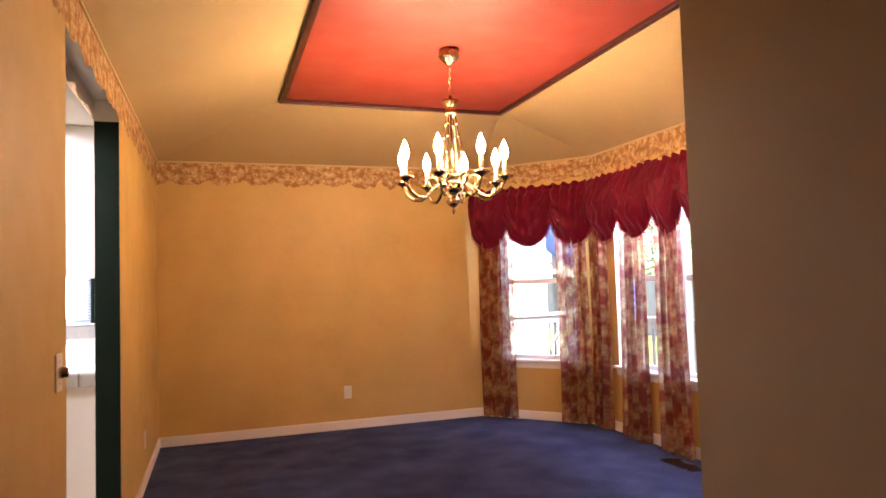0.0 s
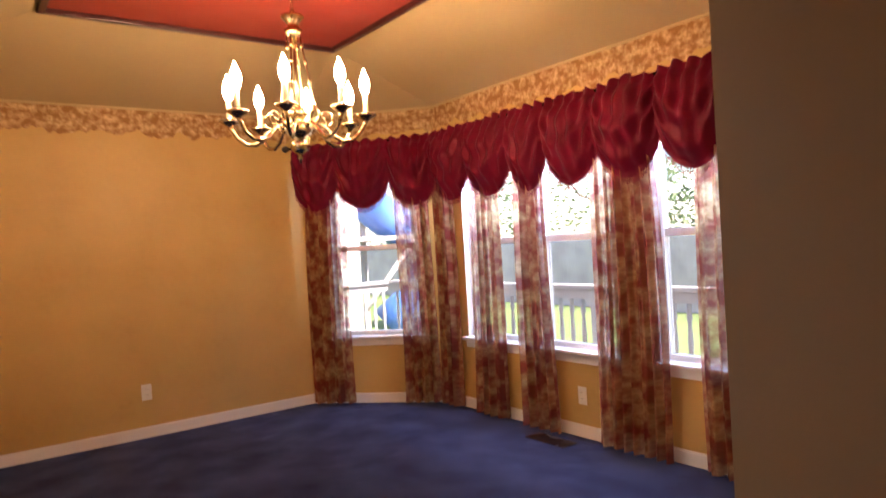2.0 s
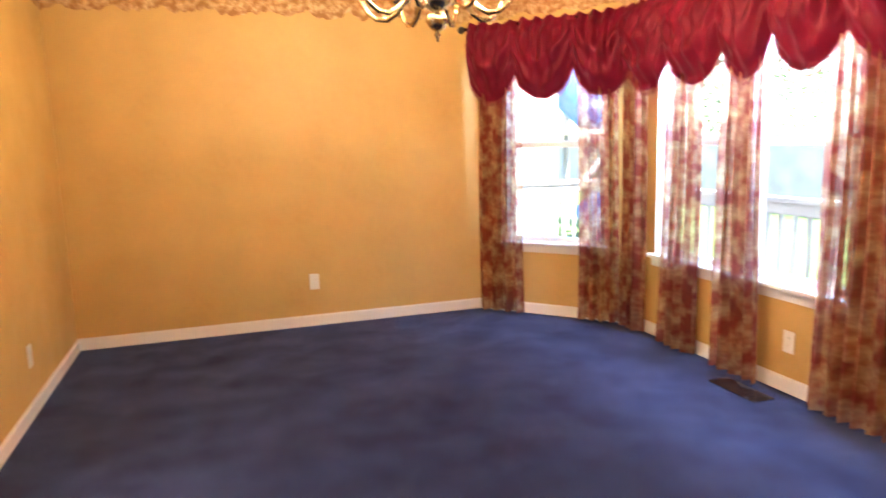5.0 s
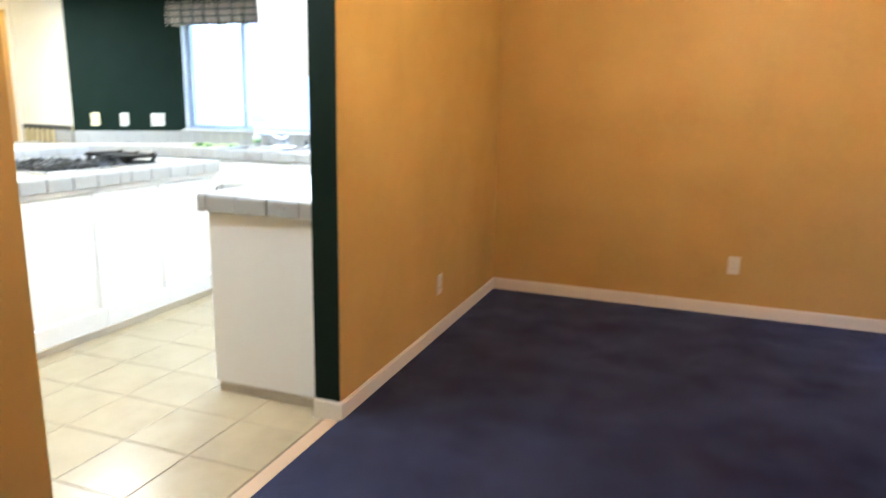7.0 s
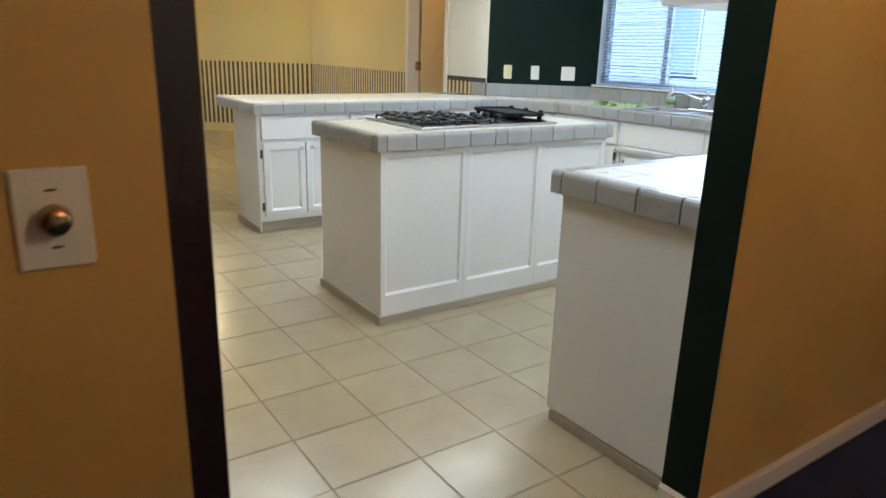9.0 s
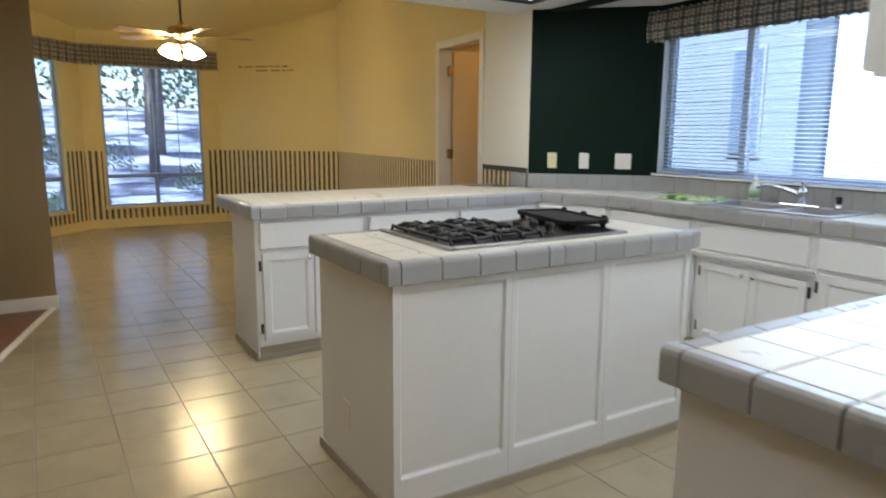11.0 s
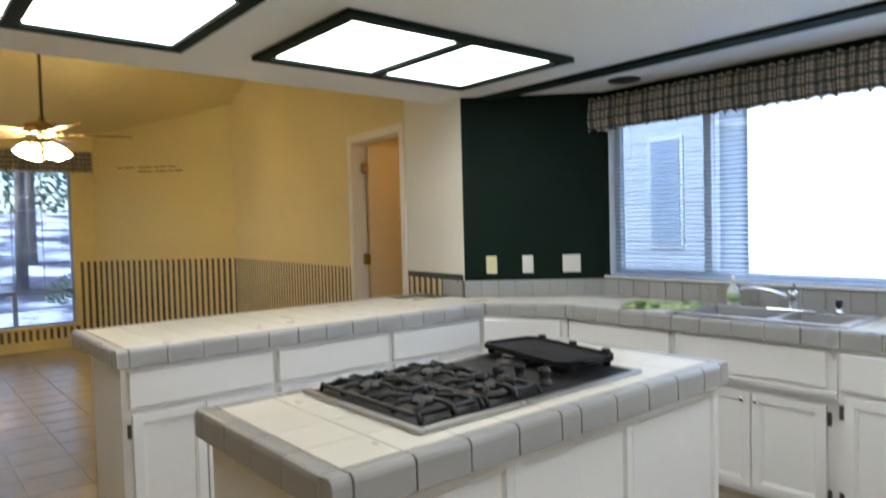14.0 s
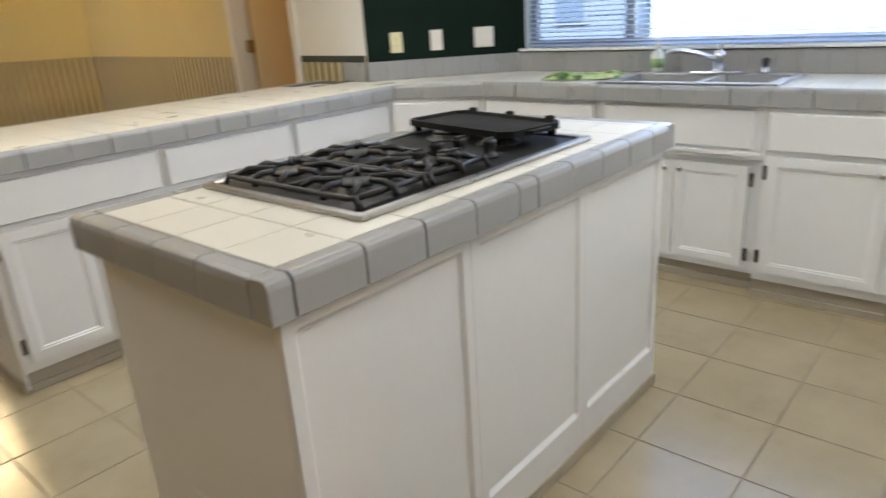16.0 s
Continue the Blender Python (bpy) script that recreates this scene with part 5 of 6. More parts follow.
def blind(m, x0, x1, z0, z1, label, pitch=0.026, tilt=20, y=0.03):
    b = thing("mini_blind", label, "window blind", m)
    part("head_rail", box(x0, x1, y - 0.014, y + 0.014, z1 - 0.03, z1 - 0.001, 0.003), BLIND, b)
    part("bottom_rail", box(x0, x1, y - 0.012, y + 0.012, z0 + 0.004, z0 + 0.016, 0.003), BLIND, b)
    me = mesh_of("slat", box(x0, x1, -0.0125, 0.0125, -0.0006, 0.0006), BLIND)
    z = z0 + 0.03
    while z < z1 - 0.035:
        place("slat", me, b, pose(0, y, z, tilt))
        z += pitch
    for s in (x0 + 0.15, (x0 + x1) / 2, x1 - 0.15):
        part("ladder_cord", box(s - 0.001, s + 0.001, y - 0.013, y - 0.0125, z0 + 0.01, z1 - 0.02), BLIND, b)
    return b


sky_lamp = bpy.data.lights.new("window_daylight", "AREA")
sky_lamp.shape = "RECTANGLE"
sky_lamp.size, sky_lamp.size_y = x1 - x0 - 0.76, z1 - z0 - 0.1
sky_lamp.energy = 7.0
sky_lamp.color = (0.95, 0.98, 1.0)
sky_mid = ((x0 + 0.70 + x1 - 0.06) / 2, (z0 + z1) / 2)
new("window_daylight", sky_lamp).matrix_world = look(sm @ Vector((sky_mid[0], 0.113, sky_mid[1])), sm @ Vector((sky_mid[0], -1.0, sky_mid[1])))


blind(sm, x0 + 0.005, x1 - 0.005, z0 + 0.002, z1, "white horizontal mini blinds with open slats over the sink", tilt=10)


def gathered_valance(label, m, x0, x1, z0, z1, seed, y=-0.05, pleat=0.07):
    v_ = thing("valance", label, "valance", m, group="plaid valances")
    w = x1 - x0

    def fn(u, v):
        s = x0 + u * w
        ph = s * 2 * math.pi / pleat + 1.5 * noise.noise((s * 4, seed, 0))
        out = (0.010 + 0.012 * v) * math.sin(ph) + 0.01 * noise.noise((s * 9, v * 2, seed))
        z = z1 + 0.006 * math.sin(ph * 1.3) - v * (z1 - z0 + 0.010 * math.sin(ph + 0.8) + 0.012 * noise.noise((s * 5, seed, 4)))
        return (s, y - out - 0.012 * math.sin(math.pi * v), z), (s * 1.25, z)

    part("fabric", sheet(fn, int(w * 110), 8), PLAID, v_)
    part("rod", tube([(x0, y + 0.02, z1 - 0.03), (x1, y + 0.02, z1 - 0.03)], 0.008, 6), WIN_WHITE, v_)
    return v_


gathered_valance("dark plaid gathered valance over the sink window", sm, -0.085, 2.75, 1.965, 2.175, 1.0)

# ================= breakfast nook =================
wm, wl = along(NOOK_B, NOOK_C)
qm, ql = along(NOOK_A, NOOK_B)


def picture_window(name, m, x0, x1, z0, z1, label, bars, split):
    win = tagged(new(name), label, "window", kind="structure")
    win.matrix_basis = m
    bm = bmesh.new()
    f = 0.03
    for a in ((x0, x0 + f, z0, z1), (x1 - f, x1, z0, z1), (x0 + f, x1 - f, z0, z0 + f), (x0 + f, x1 - f, z1 - f, z1), (x0 + f, x1 - f, split - 0.025, split + 0.025)):
        add_box(bm, a[0] + 0.0005, a[1] - 0.0005, 0.05, 0.09, a[2] + 0.0005, a[3] - 0.0005, 0.002)
    part("window_frame", bm, WIN_GREY, win)
    if x1 - x0 > 1.1:
        part("mullion", box((x0 + x1) / 2 - 0.025, (x0 + x1) / 2 + 0.025, 0.05, 0.09, z0 + f, split - 0.025, 0.002), WIN_GREY, win)
    for k in range(1, bars):
        x = x0 + (x1 - x0) * k / bars
        part("muntin", box(x - 0.005, x + 0.005, 0.062, 0.078, split + 0.025, z1 - f), WIN_GREY, win)
    for z in (split + (z1 - split) / 3, split + 2 * (z1 - split) / 3):
        part("muntin", box(x0 + f, x1 - f, 0.0645, 0.0755, z - 0.005, z + 0.005), WIN_GREY, win)
    for za, zb in ((z0 + f, split - 0.025), (split + 0.025, z1 - f)):
        p = part("pane", box(x0 + f, x1 - f, 0.068, 0.072, za, zb), GLASS_COOL, win)
        p.visible_shadow = False
    part("window_sill", box(x0 - 0.04, x1 + 0.04, -0.05, 0.05, z0 - 0.028, z0 - 0.0005, 0.005), NOOK_CREAM, win)


picture_window("window_nook_west", wm, *NW2, "wide picture window with thin grid bars and a low vent sash", 4, 0.70)
picture_window("window_nook_southwest", qm, *NW1, "tall picture window with thin grid bars", 2, 0.70)
blind(wm, NW2[0] + 0.005, NW2[1] - 0.005, NW2[2] + 0.002, NW2[3], "white horizontal mini blinds with open slats, wide nook window", tilt=4)
blind(qm, NW1[0] + 0.005, NW1[1] - 0.005, NW1[2] + 0.002, NW1[3], "white horizontal mini blinds with open slats, narrow nook window", tilt=4)
gathered_valance("dark plaid gathered valance over the wide nook window", wm, 0.02, 1.76, 2.175, 2.43, 3.0)
gathered_valance("dark plaid gathered valance over the diagonal nook window", qm, 0.5, ql - 0.02, 2.175, 2.43, 5.0)


def ceiling_fan():
    fx, fy = -7.3, 5.03
    fan = thing("ceiling_fan", "brass ceiling fan at rest with wooden blades and lit frosted shades", "ceiling fan", pose(fx, fy, 0))
    ceil_z = 2.56 + (fx + 10.3) * 1.1 / 4.0
    part("canopy", lathe([(0.02, ceil_z - 0.09), (0.05, ceil_z - 0.07), (0.068, ceil_z - 0.02), (0.07, ceil_z + 0.02)], 20), BRASS, fan)
    part("down_rod", tube([(0, 0, ceil_z - 0.08), (0, 0, 2.36)], 0.012), mat("dark_bronze", (0.05, 0.035, 0.025), 0.4, metal=0.7), fan)
    part("motor", lathe([(0.02, 2.40), (0.04, 2.37), (0.11, 2.35), (0.135, 2.33), (0.135, 2.27), (0.11, 2.25), (0.06, 2.24), (0.05, 2.20), (0.07, 2.19), (0.07, 2.16), (0.02, 2.14)], 28), BRASS, fan)
    wood = mat("fan_blade_wood", (0.33, 0.22, 0.09), 0.4, vary=0.2, big=3)
    for k in range(5):
        a = 80 + k * 72
        m = pose(0, 0, 2.265, 0, 0, a)
        bm = prism([(0.20, -0.05), (0.26, -0.062), (0.64, -0.07), (0.695, -0.055), (0.71, 0.0), (0.695, 0.055), (0.64, 0.07), (0.26, 0.062), (0.20, 0.05)], -0.003, 0.003)
        bl = part("blade", bm, wood, fan, m=m @ pose(0, 0, 0, 12))
        part("blade_iron", box(0.08, 0.25, -0.012, 0.012, -0.008, -0.0035, 0.002), BRASS, bl)
    for k in range(4):
        a = radians(20 + 90 * k)
        c, s = math.cos(a), math.sin(a)
        arm = part("lamp_arm", tube([(0.05 * c, 0.05 * s, 2.175), (0.09 * c, 0.09 * s, 2.185), (0.12 * c, 0.12 * s, 2.165)], 0.008, 8), BRASS, fan)
        bm = lathe([(0.02, 0.0), (0.034, -0.015), (0.06, -0.055), (0.062, -0.08), (0.075, -0.105), (0.07, -0.105), (0.055, -0.08), (0.01, -0.03)], 18)
        part("lamp_shade", bm, FAN_SHADE, arm, "glowing frosted glass shade", m=Matrix.Translation((0.125 * c, 0.125 * s, 2.165)) @ Matrix.Rotation(radians(-28), 4, Vector((-s, c, 0))))
    part("pull_chain", tube([(0.03, 0, 2.15), (0.03, 0, 1.98)], 0.002, 5), BRASS, fan)


ceiling_fan()

# open interior door in the north wall of the nook
dn, dnl = along(NOOK_D, GREEN_A)
dr = tagged(new("door_1"), "cream interior door standing open with brass hinges", "door", kind="structure")
dr.matrix_basis = dn
bm = bmesh.new()
for a in ((3.195, 3.259, 0, 2.165), (4.051, 4.115, 0, 2.165), (3.259, 4.051, 2.101, 2.165)):
    add_box(bm, a[0], a[1], -0.016, -0.0005, a[2], a[3], 0.003)
part("casing", bm, TRIM_WHITE, dr)
leaf = part("leaf", box(0.0, 0.036, 0.0, 0.77, 0.008, 2.09, 0.002), DOOR_CREAM, dr, m=pose(3.263, 0.125, 0))
HB = mesh_of("hinge", box(-0.003, 0.04, -0.05, -0.001, -0.045, 0.045, 0.003), BRASS)
for z in (0.25, 1.12, 1.90):
    place("hinge", HB, leaf, pose(0, 0, z))
for nm, a in (("wall_closet_west", box(2.9, 2.95, 0.125, 1.6, 0, 2.4)), ("wall_closet_east", box(4.4, 4.45, 0.125, 1.6, 0, 2.4)), ("wall_closet_back", box(2.9, 4.45, 1.6, 1.65, 0, 2.4)), ("ceiling_closet", box(2.9, 4.45, 0.125, 1.65, 2.4, 2.45)), ("floor_closet", box(2.9, 4.45, 0.12, 1.65, -0.02, 0.0))):
    o = structure(nm, a, NOOK_CREAM, label="cream painted side room beyond the open door", category="wall")
    o.matrix_basis = dn
# Lamp is out of view, added to give the open door leaf warm light.
cl = thing("ceiling_lamp", "small warm lit ceiling lamp in the side room", "ceiling light", dn @ pose(3.95, 0.7, 2.4))
part("base", lathe([(0.09, -0.02), (0.1, -0.0005)], 20), BRASS, cl)
part("globe", lathe([(0.07, -0.021), (0.085, -0.05), (0.07, -0.085), (0.03, -0.1), (0.004, -0.103)], 20), glow("lit_warm_globe", (1.0, 0.62, 0.28), 9.0), cl)
plank = structure("trim_chair_rail", box(4.12, dnl - 0.01, -0.006, -0.0035, 1.02, 1.06), mat("dark_border", (0.03, 0.035, 0.025), 0.5), label="dark wallpaper border strip above the stripes", category="wallpaper border")
plank.matrix_basis = dn

# white door in the passage
pm, pl = along((-5.62, 1.4), (-5.62, 3.71))
pd = tagged(new("door_2"), "white closed interior door in the passage", "door", kind="structure")
pd.matrix_basis = pm
part("leaf", panel_door(0.87, 2.04, 0.035, 0.11), TRIM_WHITE, pd, m=pose(0.955, 0.03, 0.004))
bm = bmesh.new()
for a in ((0.885, 0.949, 0, 2.115), (1.831, 1.895, 0, 2.115), (0.949, 1.831, 2.051, 2.115)):
    add_box(bm, a[0], a[1], -0.018, -0.0005, a[2], a[3], 0.003)
part("casing", bm, TRIM_WHITE, pd)
place("hinge", HB, pd, pose(1.80, 0.03, 0.25))

# lettering on the diagonal wall, too small to read
tm, tl = along(NOOK_C, NOOK_D)
txt = thing("wall_lettering", "two lines of small brown lettering on the pale yellow wall", "wall lettering", tm)
INK = mat("brown_lettering", (0.22, 0.15, 0.05), 0.7)
words = [(0.33, 0.065, 0), (0.42, 0.14, 0), (0.60, 0.18, 0), (0.81, 0.06, 0), (0.89, 0.09, 0), (1.01, 0.09, 0), (0.60, 0.19, 1), (0.83, 0.15, 1), (1.01, 0.06, 1), (1.09, 0.10, 1)]
for s, w, row in words:
    part("word", box(s, s + w, -0.002, -0.0006, 2.215 - 0.055 * row, 2.232 - 0.055 * row), INK, txt)

# ================= outdoors =================
def grass_mat():
    m = mat("grass_and_painted_dapples", (0.10, 0.16, 0.05), 0.95, vary=0.2, big=0.3, fine=6, bump=0.4, spec=0.1, color2=(0.15, 0.18, 0.08))
    nt = m.node_tree
    p = nt.nodes["Principled BSDF"]
    grass = p.inputs["Base Color"].links[0].from_socket
    tc = nt.nodes.new("ShaderNodeTexCoord")
    sx = nt.nodes.new("ShaderNodeSeparateXYZ")
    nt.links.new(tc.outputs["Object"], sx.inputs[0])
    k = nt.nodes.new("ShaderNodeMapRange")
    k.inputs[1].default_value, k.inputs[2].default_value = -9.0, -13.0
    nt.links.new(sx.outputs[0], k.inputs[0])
    # Sun patches and tree shade are painted into the western ground colour.
    dapples = mixrgb(nt, (0.42, 0.43, 0.50), (0.055, 0.055, 0.075), noise_mix(nt, 0.5, 7, -0.9, 1.9))
    nt.links.new(mixrgb(nt, grass, dapples, k.outputs[0]), p.inputs["Base Color"])
    return m


def ground():
    bm = bmesh.new()
    n, size = 96, 240.0
    vs = {}
    for i in range(n + 1):
        for j in range(n + 1):
            x, y = -size + 2 * size * i / n, -size + 2 * size * j / n
            z = -0.5 + (0.11 * max(0.0, -x - 16)) * (1 if x > -45 else 29 / max(29, -x - 16)) + 0.12 * noise.noise((x * 0.07, y * 0.07, 0))
            vs[i, j] = bm.verts.new((x, y, z if not (-15 < x < 8 and -8 < y < 14) else -0.5))
    for i in range(n):
        for j in range(n):
            bm.faces.new((vs[i, j], vs[i + 1, j], vs[i + 1, j + 1], vs[i, j + 1])).smooth = True
    structure("ground", bm, grass_mat(), label="sunlit lawn round the house with tree-shade dapples painted on its western ground", category="lawn")


ground()
DECK_PAINT = mat("white_weathered_deck_paint", (0.36, 0.35, 0.35), 0.7, vary=0.12)
DECK_WOOD = mat("grey_deck_boards", (0.30, 0.27, 0.24), 0.8, vary=0.2)
deck = tagged(new("deck"), "grey wooden deck boards beyond the bay windows", "deck", kind="structure")
DB = mesh_of("board", box(0.003, 0.137, -2.0, 9.1, -0.03, 0.0, 0.003), DECK_WOOD)
for k in range(9):
    place("board", DB, deck, pose(3.80 + 0.14 * k, 0, -0.06))
part("joist", box(3.80, 5.06, -2.0, 9.1, -0.5, -0.091), DECK_WOOD, deck)
NORTH_DECK = mesh_of("board", box(0.003, 0.137, 7.1, 9.1, -0.03, 0.0, 0.003), DECK_WOOD)
for k in range(12):
    place("board", NORTH_DECK, deck, pose(3.80 - 0.14 * (k + 1), 0, -0.06))


def railing(name, p0, p1, top, label):
    m, length = along(p0, p1)
    r = thing(name, label, "railing", m, group="deck railings")
    part("top_rail", box(0, length, -0.06, 0.06, top - 0.04, top, 0.006), DECK_PAINT, r)
    part("upper_rail", box(0, length, -0.02, 0.02, top - 0.13, top - 0.045, 0.003), DECK_PAINT, r)
    part("bottom_rail", box(0, length, -0.02, 0.02, 0.02, 0.10, 0.003), DECK_PAINT, r)
    bal = mesh_of("baluster", lathe([(0.02, 0.095), (0.02, 0.2), (0.026, 0.22), (0.014, 0.26), (0.024, 0.42), (0.014, 0.58), (0.026, 0.62), (0.02, 0.64), (0.02, top - 0.12)], 8), DECK_PAINT)
    s = 0.08
    while s < length:
        place("baluster", bal, r, pose(s, 0, 0))
        s += 0.135
    s = 0.0
    while s <= length + 0.01:
        part("post", box(s - 0.045, s + 0.045, -0.044, 0.044, -0.06, top - 0.041, 0.004), DECK_PAINT, r)
        s += 1.8
    return r


railing("deck_railing", (4.98, -1.6), (4.98, 9.0), 0.86, "white painted wooden deck railing with turned balusters")
railing("deck_railing", (2.2, 9.0), (4.9, 9.0), 0.86, "white painted wooden deck railing with turned balusters")

FENCE = mat("grey_weathered_fence", (0.44, 0.41, 0.39), 0.9, vary=0.2, big=2)
bm = bmesh.new()
for k in range(240):
    y = -8 + k * 0.142
    add_box(bm, 13.0, 13.02, y, y + 0.137, -0.5, 1.32 + 0.02 * math.sin(k * 2.3))
for z in (-0.2, 0.9):
    add_box(bm, 13.021, 13.06, -8, 26, z, z + 0.09)
fe = tagged(new("fence", mesh_of("fence", bm, FENCE)), "grey weathered vertical board fence behind the lawn", "fence", kind="stuff")

SLIDE = mat("blue_slide_plastic", (0.05, 0.15, 0.42), 0.35, vary=0.06)
ps = thing("playground_slide", "blue plastic tube slide on a wooden play frame in the garden", "slide", pose(7.4, 13.0, -0.5))
pts = [(0.75 * math.cos(a) + 0.2, 0.75 * math.sin(a), 3.2 - 0.42 * k) for k, a in enumerate(np.linspace(2.6, -2.4, 8))]
part("tube", tube(pts, 0.42, 16), SLIDE, ps)
for px_, py_ in ((-1.2, -0.6), (-1.2, 0.7), (0.0, 0.9), (0.1, -0.9)):
    part("post", box(px_ - 0.05, px_ + 0.05, py_ - 0.05, py_ + 0.05, 0, 3.0, 0.004), FENCE, ps)
part("platform", box(-1.3, 0.1, -0.9, 0.95, 1.9, 1.98, 0.005), FENCE, ps)
part("brace", tube([(-1.2, -0.6, 0.3), (0.1, -0.9, 1.9)], 0.05, 6), FENCE, ps)

BARK = mat("grey_brown_bark", (0.16, 0.12, 0.09), 0.95, vary=0.3, big=3, fine=25, bump=0.8)


def leaf_mat(name, c):
    m = mat(name, c, 0.6, vary=0.3, big=0.8, fine=4, bump=0)
    return m


LEAF_A = leaf_mat("green_leaves", (0.07, 0.13, 0.03))
LEAF_B = leaf_mat("grey_green_leaves", (0.10, 0.14, 0.06))


def tree(x, y, base, height, radius, seed, material, leaves=1600, label="leafy garden tree with a forked trunk", bare=0.35):
    rnd = random.Random(seed)
    t = thing("tree", label, "tree", pose(x, y, base))
    bm = bmesh.new()
    th = height * bare
    lean = (rnd.uniform(-0.3, 0.3), rnd.uniform(-0.3, 0.3))
    r0 = 0.02 * height ** 0.8
    tube([(0, 0, 0), (lean[0] * 0.4, lean[1] * 0.4, th * 0.5), (lean[0], lean[1], th), (lean[0] * 1.2, lean[1] * 1.4, height * 0.8)], [r0 * 1.3, r0, r0 * 0.85, r0 * 0.2], 9, bm)
    clumps = []
    for k in range(11):
        a, h = rnd.uniform(0, 6.28), rnd.uniform(th * 0.8, height * 0.85)
        r = radius * rnd.uniform(0.45, 1.0) * (1.1 - 0.5 * h / height)
        e = (lean[0] + r * math.cos(a), lean[1] + r * math.sin(a), h + r * rnd.uniform(0.3, 0.7))
        tube([(lean[0], lean[1], h * 0.85), (lean[0] + 0.5 * (e[0] - lean[0]), lean[1] + 0.5 * (e[1] - lean[1]), h * 0.95 + 0.1), e], [r0 * 0.45, r0 * 0.3, r0 * 0.1], 6, bm)
        clumps.append(e)
        clumps.append((e[0] * 0.6 + rnd.uniform(-0.5, 0.5), e[1] * 0.6 + rnd.uniform(-0.5, 0.5), e[2] + rnd.uniform(-0.3, 0.7)))
    part("trunk", bm, BARK, t)
    verts, faces = [], []
    for k in range(leaves):
        c = clumps[rnd.randrange(len(clumps))]
        s = radius * 0.30
        p = Vector((c[0] + rnd.gauss(0, s), c[1] + rnd.gauss(0, s), c[2] + rnd.gauss(0, s * 0.7)))
        d = Vector((rnd.gauss(0, 1), rnd.gauss(0, 1), rnd.gauss(0, 0.6))).normalized()
        u = d.orthogonal().normalized()
        w = rnd.uniform(0.04, 0.085)
        i = len(verts)
        verts += [p - d * w, p + u * w * 0.5, p + d * w, p - u * w * 0.5]
        faces.append((i, i + 1, i + 2, i + 3))
    me = bpy.data.meshes.new("crown")
    me.from_pydata(verts, [], faces)
    me.materials.append(material)
    cr = new("crown", me)
    cr.parent = t
    return t


for x, y, h, r, sd in ((15.5, 9.0, 7.5, 3.0, 1), (16.5, 14.5, 8.5, 3.4, 2), (15.0, 19.5, 7.0, 3.0, 3), (16.0, 4.0, 7.5, 3.0, 4), (9.5, 22.0, 8.0, 3.2, 5), (19.0, 11.0, 10.0, 3.8, 6)):
    tree(x, y, -0.5, h, r, sd, LEAF_A if sd % 2 else LEAF_B, 4200)
# Trees at negative y are unseen, added to cast shade on the visible ground.
for x, y, h, r, sd in ((-17.5, 4.6, 9.0, 2.6, 11), (-20.5, 6.6, 9.5, 3.0, 12), (-19.0, 3.2, 8.0, 2.6, 13), (-25.0, 7.5, 10.0, 3.4, 14), (-27.0, 4.0, 10.0, 3.4, 15), (-23.0, 9.5, 9.0, 3.0, 16), (-30.0, 1.0, 11.0, 3.6, 17), (-16.0, -3.0, 9.0, 3.4, 18), (-21.5, -3.5, 10.0, 3.6, 19), (-26.0, -4.5, 10.0, 3.6, 20), (-31.0, 8.0, 11.0, 4.0, 21)):
    tree(x, y, -0.5 + 0.11 * max(0, -x - 16), h, r, sd, LEAF_B, 1500, "tall garden tree with a slender trunk", 0.5)


def shrub(x, y, base, r, seed):
    rnd = random.Random(seed)
    s = thing("shrub", "low leafy green shrub on the lawn", "shrub", pose(x, y, base))
    bm = bmesh.new()
    for k in range(7):
        a = rnd.uniform(0, 6.28)
        tube([(0, 0, -0.02), (0.3 * r * math.cos(a), 0.3 * r * math.sin(a), 0.4 * r), (0.7 * r * math.cos(a), 0.7 * r * math.sin(a), r * rnd.uniform(0.6, 1.0))], [0.02, 0.014, 0.006], 5, bm)
    part("stems", bm, BARK, s)
    verts, faces = [], []
    for k in range(900):
        a, q = rnd.uniform(0, 6.28), math.sqrt(rnd.random())
        p = Vector((r * q * math.cos(a), r * q * math.sin(a), max(0.05, r * (1.05 - 0.5 * q * q) * rnd.uniform(0.25, 1.0))))
        d = Vector((rnd.gauss(0, 1), rnd.gauss(0, 1), rnd.gauss(0, 1))).normalized()
        u = d.orthogonal().normalized()
        w = rnd.uniform(0.03, 0.06)
        i = len(verts)
        verts += [p - d * w, p + u * w * 0.5, p + d * w, p - u * w * 0.5]
        faces.append((i, i + 1, i + 2, i + 3))
    me = bpy.data.meshes.new("leaves")
    me.from_pydata(verts, [], faces)
    me.materials.append(LEAF_A)
    new("leaves", me).parent = s


for x, y, r, sd in ((-13.5, 3.6, 0.8, 21), (-15.0, 4.3, 0.7, 22), (-21.0, 5.0, 1.2, 23), (-24.0, 3.0, 1.3, 24), (-18.0, 7.6, 0.9, 25)):
    shrub(x, y, -0.5 + 0.11 * max(0, -x - 16), r, sd)

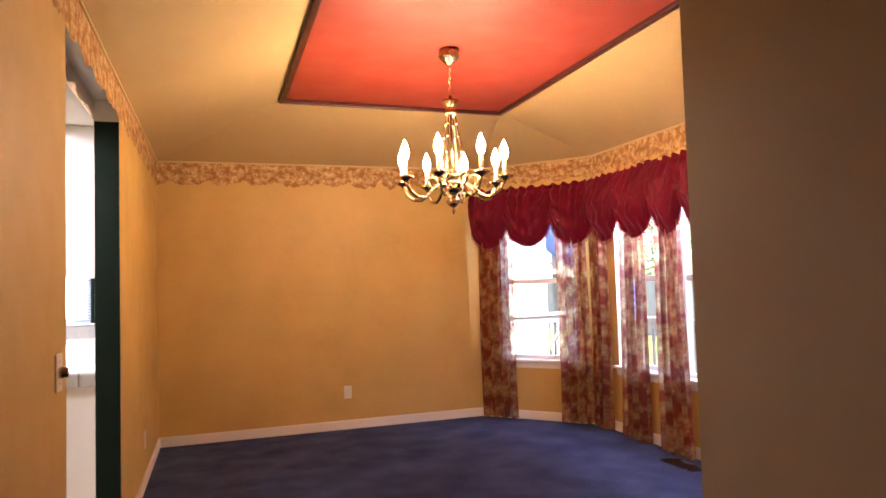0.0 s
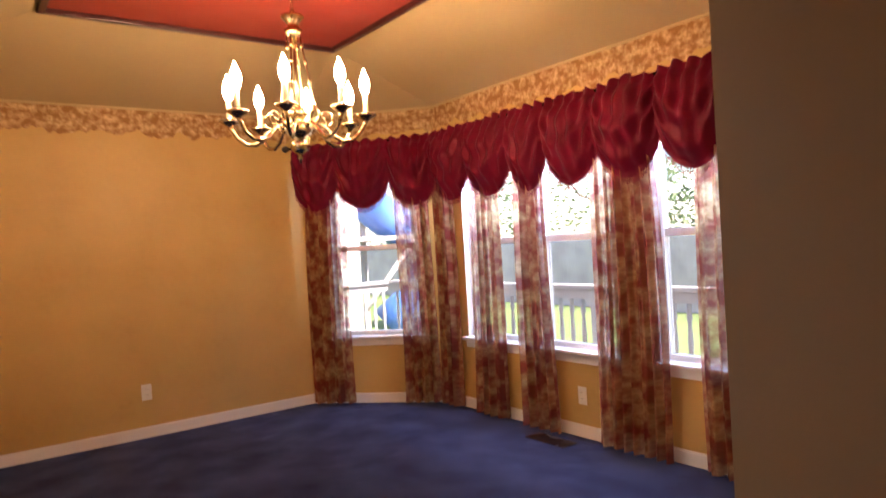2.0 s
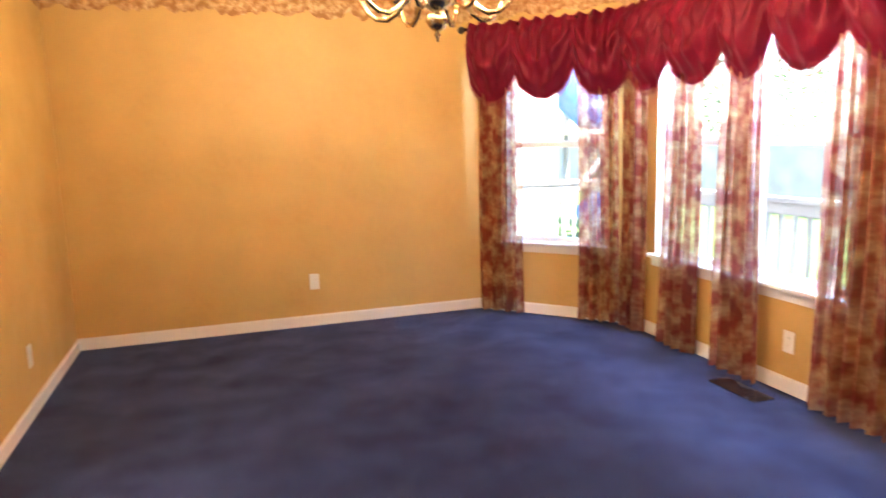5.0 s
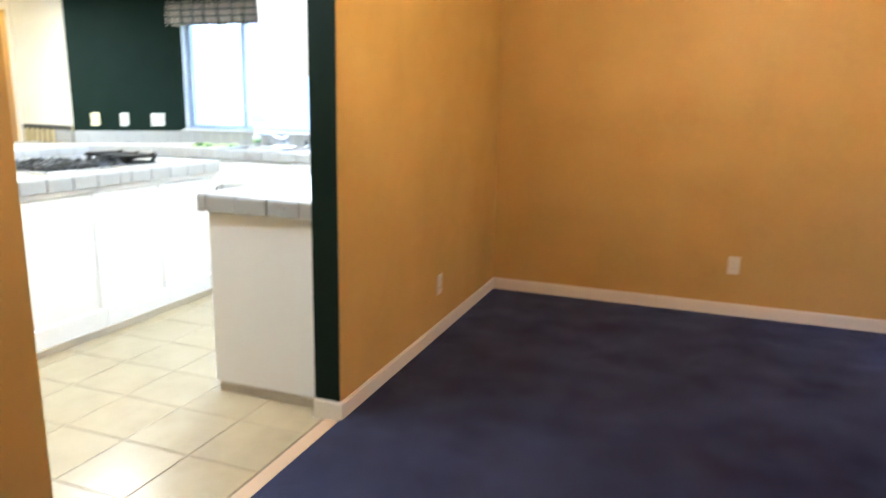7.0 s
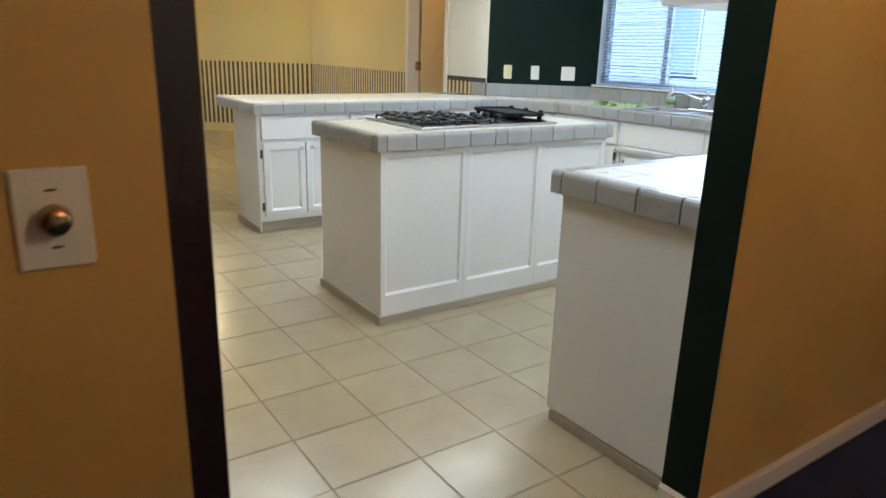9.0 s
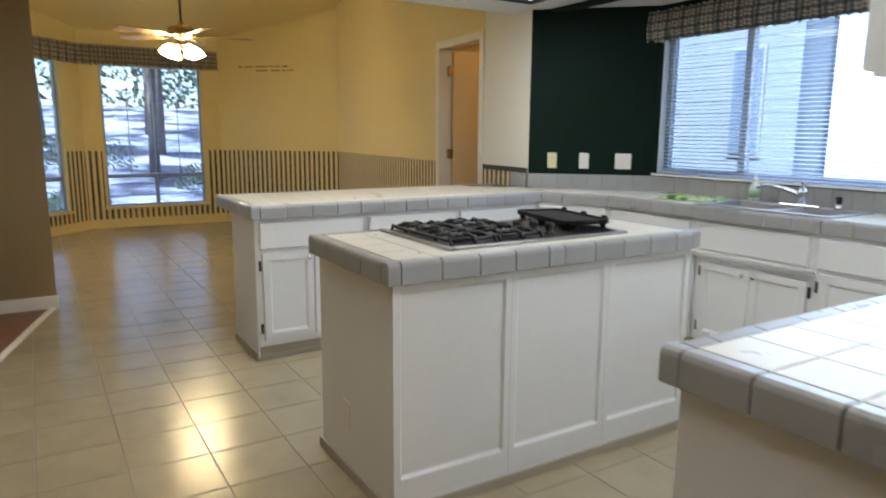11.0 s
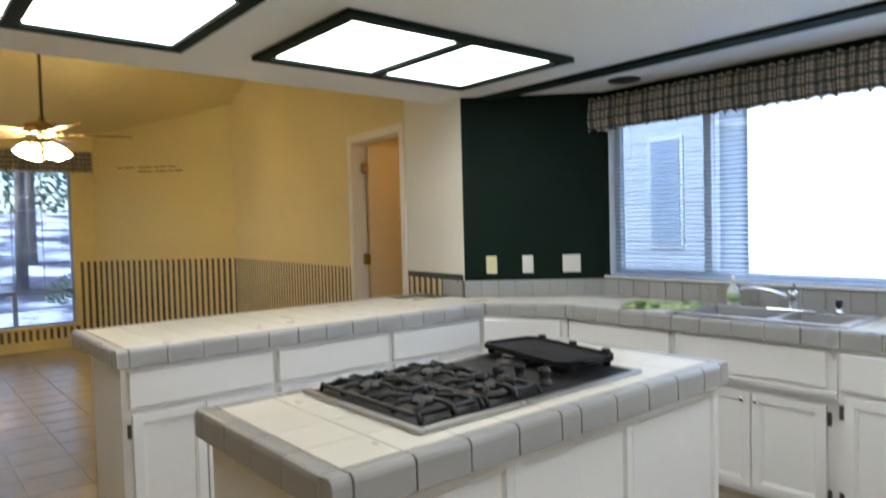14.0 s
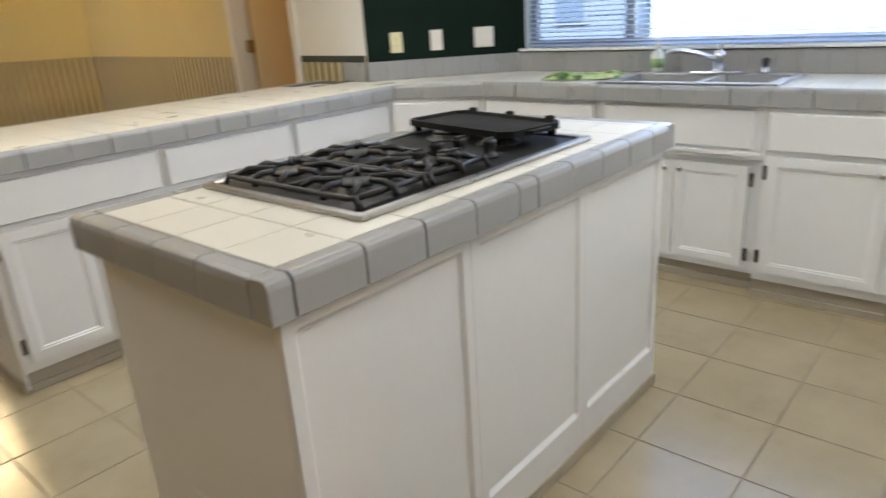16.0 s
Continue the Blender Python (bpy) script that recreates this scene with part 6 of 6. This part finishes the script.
def far_woods(name, x, y0, y1, z0, height, count, seed, material, label):
    rnd = random.Random(seed)
    verts, faces = [], []
    for k in range(count):
        y = rnd.uniform(y0, y1)
        top = height * (0.7 + 0.3 * math.sin(y * 0.37) * math.sin(y * 0.13 + 1))
        p = Vector((x + rnd.uniform(-4, 4), y, z0 + top * rnd.random() ** 0.8))
        d = Vector((rnd.gauss(0, 1), rnd.gauss(0, 1), rnd.gauss(0, 1))).normalized()
        u = d.orthogonal().normalized()
        w = rnd.uniform(0.10, 0.26)
        i = len(verts)
        verts += [p - d * w, p + u * w * 0.6, p + d * w, p - u * w * 0.6]
        faces.append((i, i + 1, i + 2, i + 3))
    me = bpy.data.meshes.new(name)
    me.from_pydata(verts, [], faces)
    me.materials.append(material)
    tagged(new(name, me), label, "woods", kind="stuff")


far_woods("far_woods", -50, -35, 45, 2.5, 11, 22000, 31, LEAF_B, "distant leafy woods beyond the garden slope")
far_woods("far_woods", 32, -25, 55, -0.5, 12, 22000, 32, LEAF_A, "distant leafy trees beyond the fence")

# neighbouring house beyond the sink window
# Bluish shade on the house is put into the siding colour.
SIDING = mat("shade_toned_siding", (0.25, 0.28, 0.33), 0.8, vary=0.05)
nh = thing("neighbour_house", "clapboard house with shade put into its grey siding and a small window, beyond the side yard", "house")
part("wall", box(-11.0, -4.4, 11.0, 14.0, -0.5, 3.1), SIDING, nh)
bm = bmesh.new()
for k in range(24):
    z = -0.45 + k * 0.145
    add_box(bm, -11.0, -4.38, 10.982, 10.999, z, z + 0.14)
part("clapboards", bm, SIDING, nh)
wn_ = part("window", box(-5.25, -4.80, 10.955, 10.981, 1.05, 2.35, 0.003), WIN_GREY, nh)
part("pane", box(-5.21, -4.84, 10.94, 10.954, 1.09, 2.31), mat("dark_reflecting_pane", (0.16, 0.20, 0.26), 0.1), wn_)
part("roof", prism([(-11.4, 10.9), (-4.37, 10.9), (-4.37, 14.4), (-11.4, 14.4)], 3.1, 3.3), FENCE, nh)
# Added wall stands in for the bright outdoors right of the house.
gw = thing("glare_backdrop_wall", "added white wall giving the bright glare beyond the sink window", "wall")
part("wall", box(-4.36, 6.0, 11.6, 11.9, -0.5, 2.9), mat("white_stucco", (0.80, 0.79, 0.76), 0.9, vary=0.05), gw)
part("coping", box(-4.36, 6.02, 11.55, 11.95, 2.9, 3.0, 0.01), mat("pale_coping", (0.7, 0.68, 0.64), 0.9), gw)
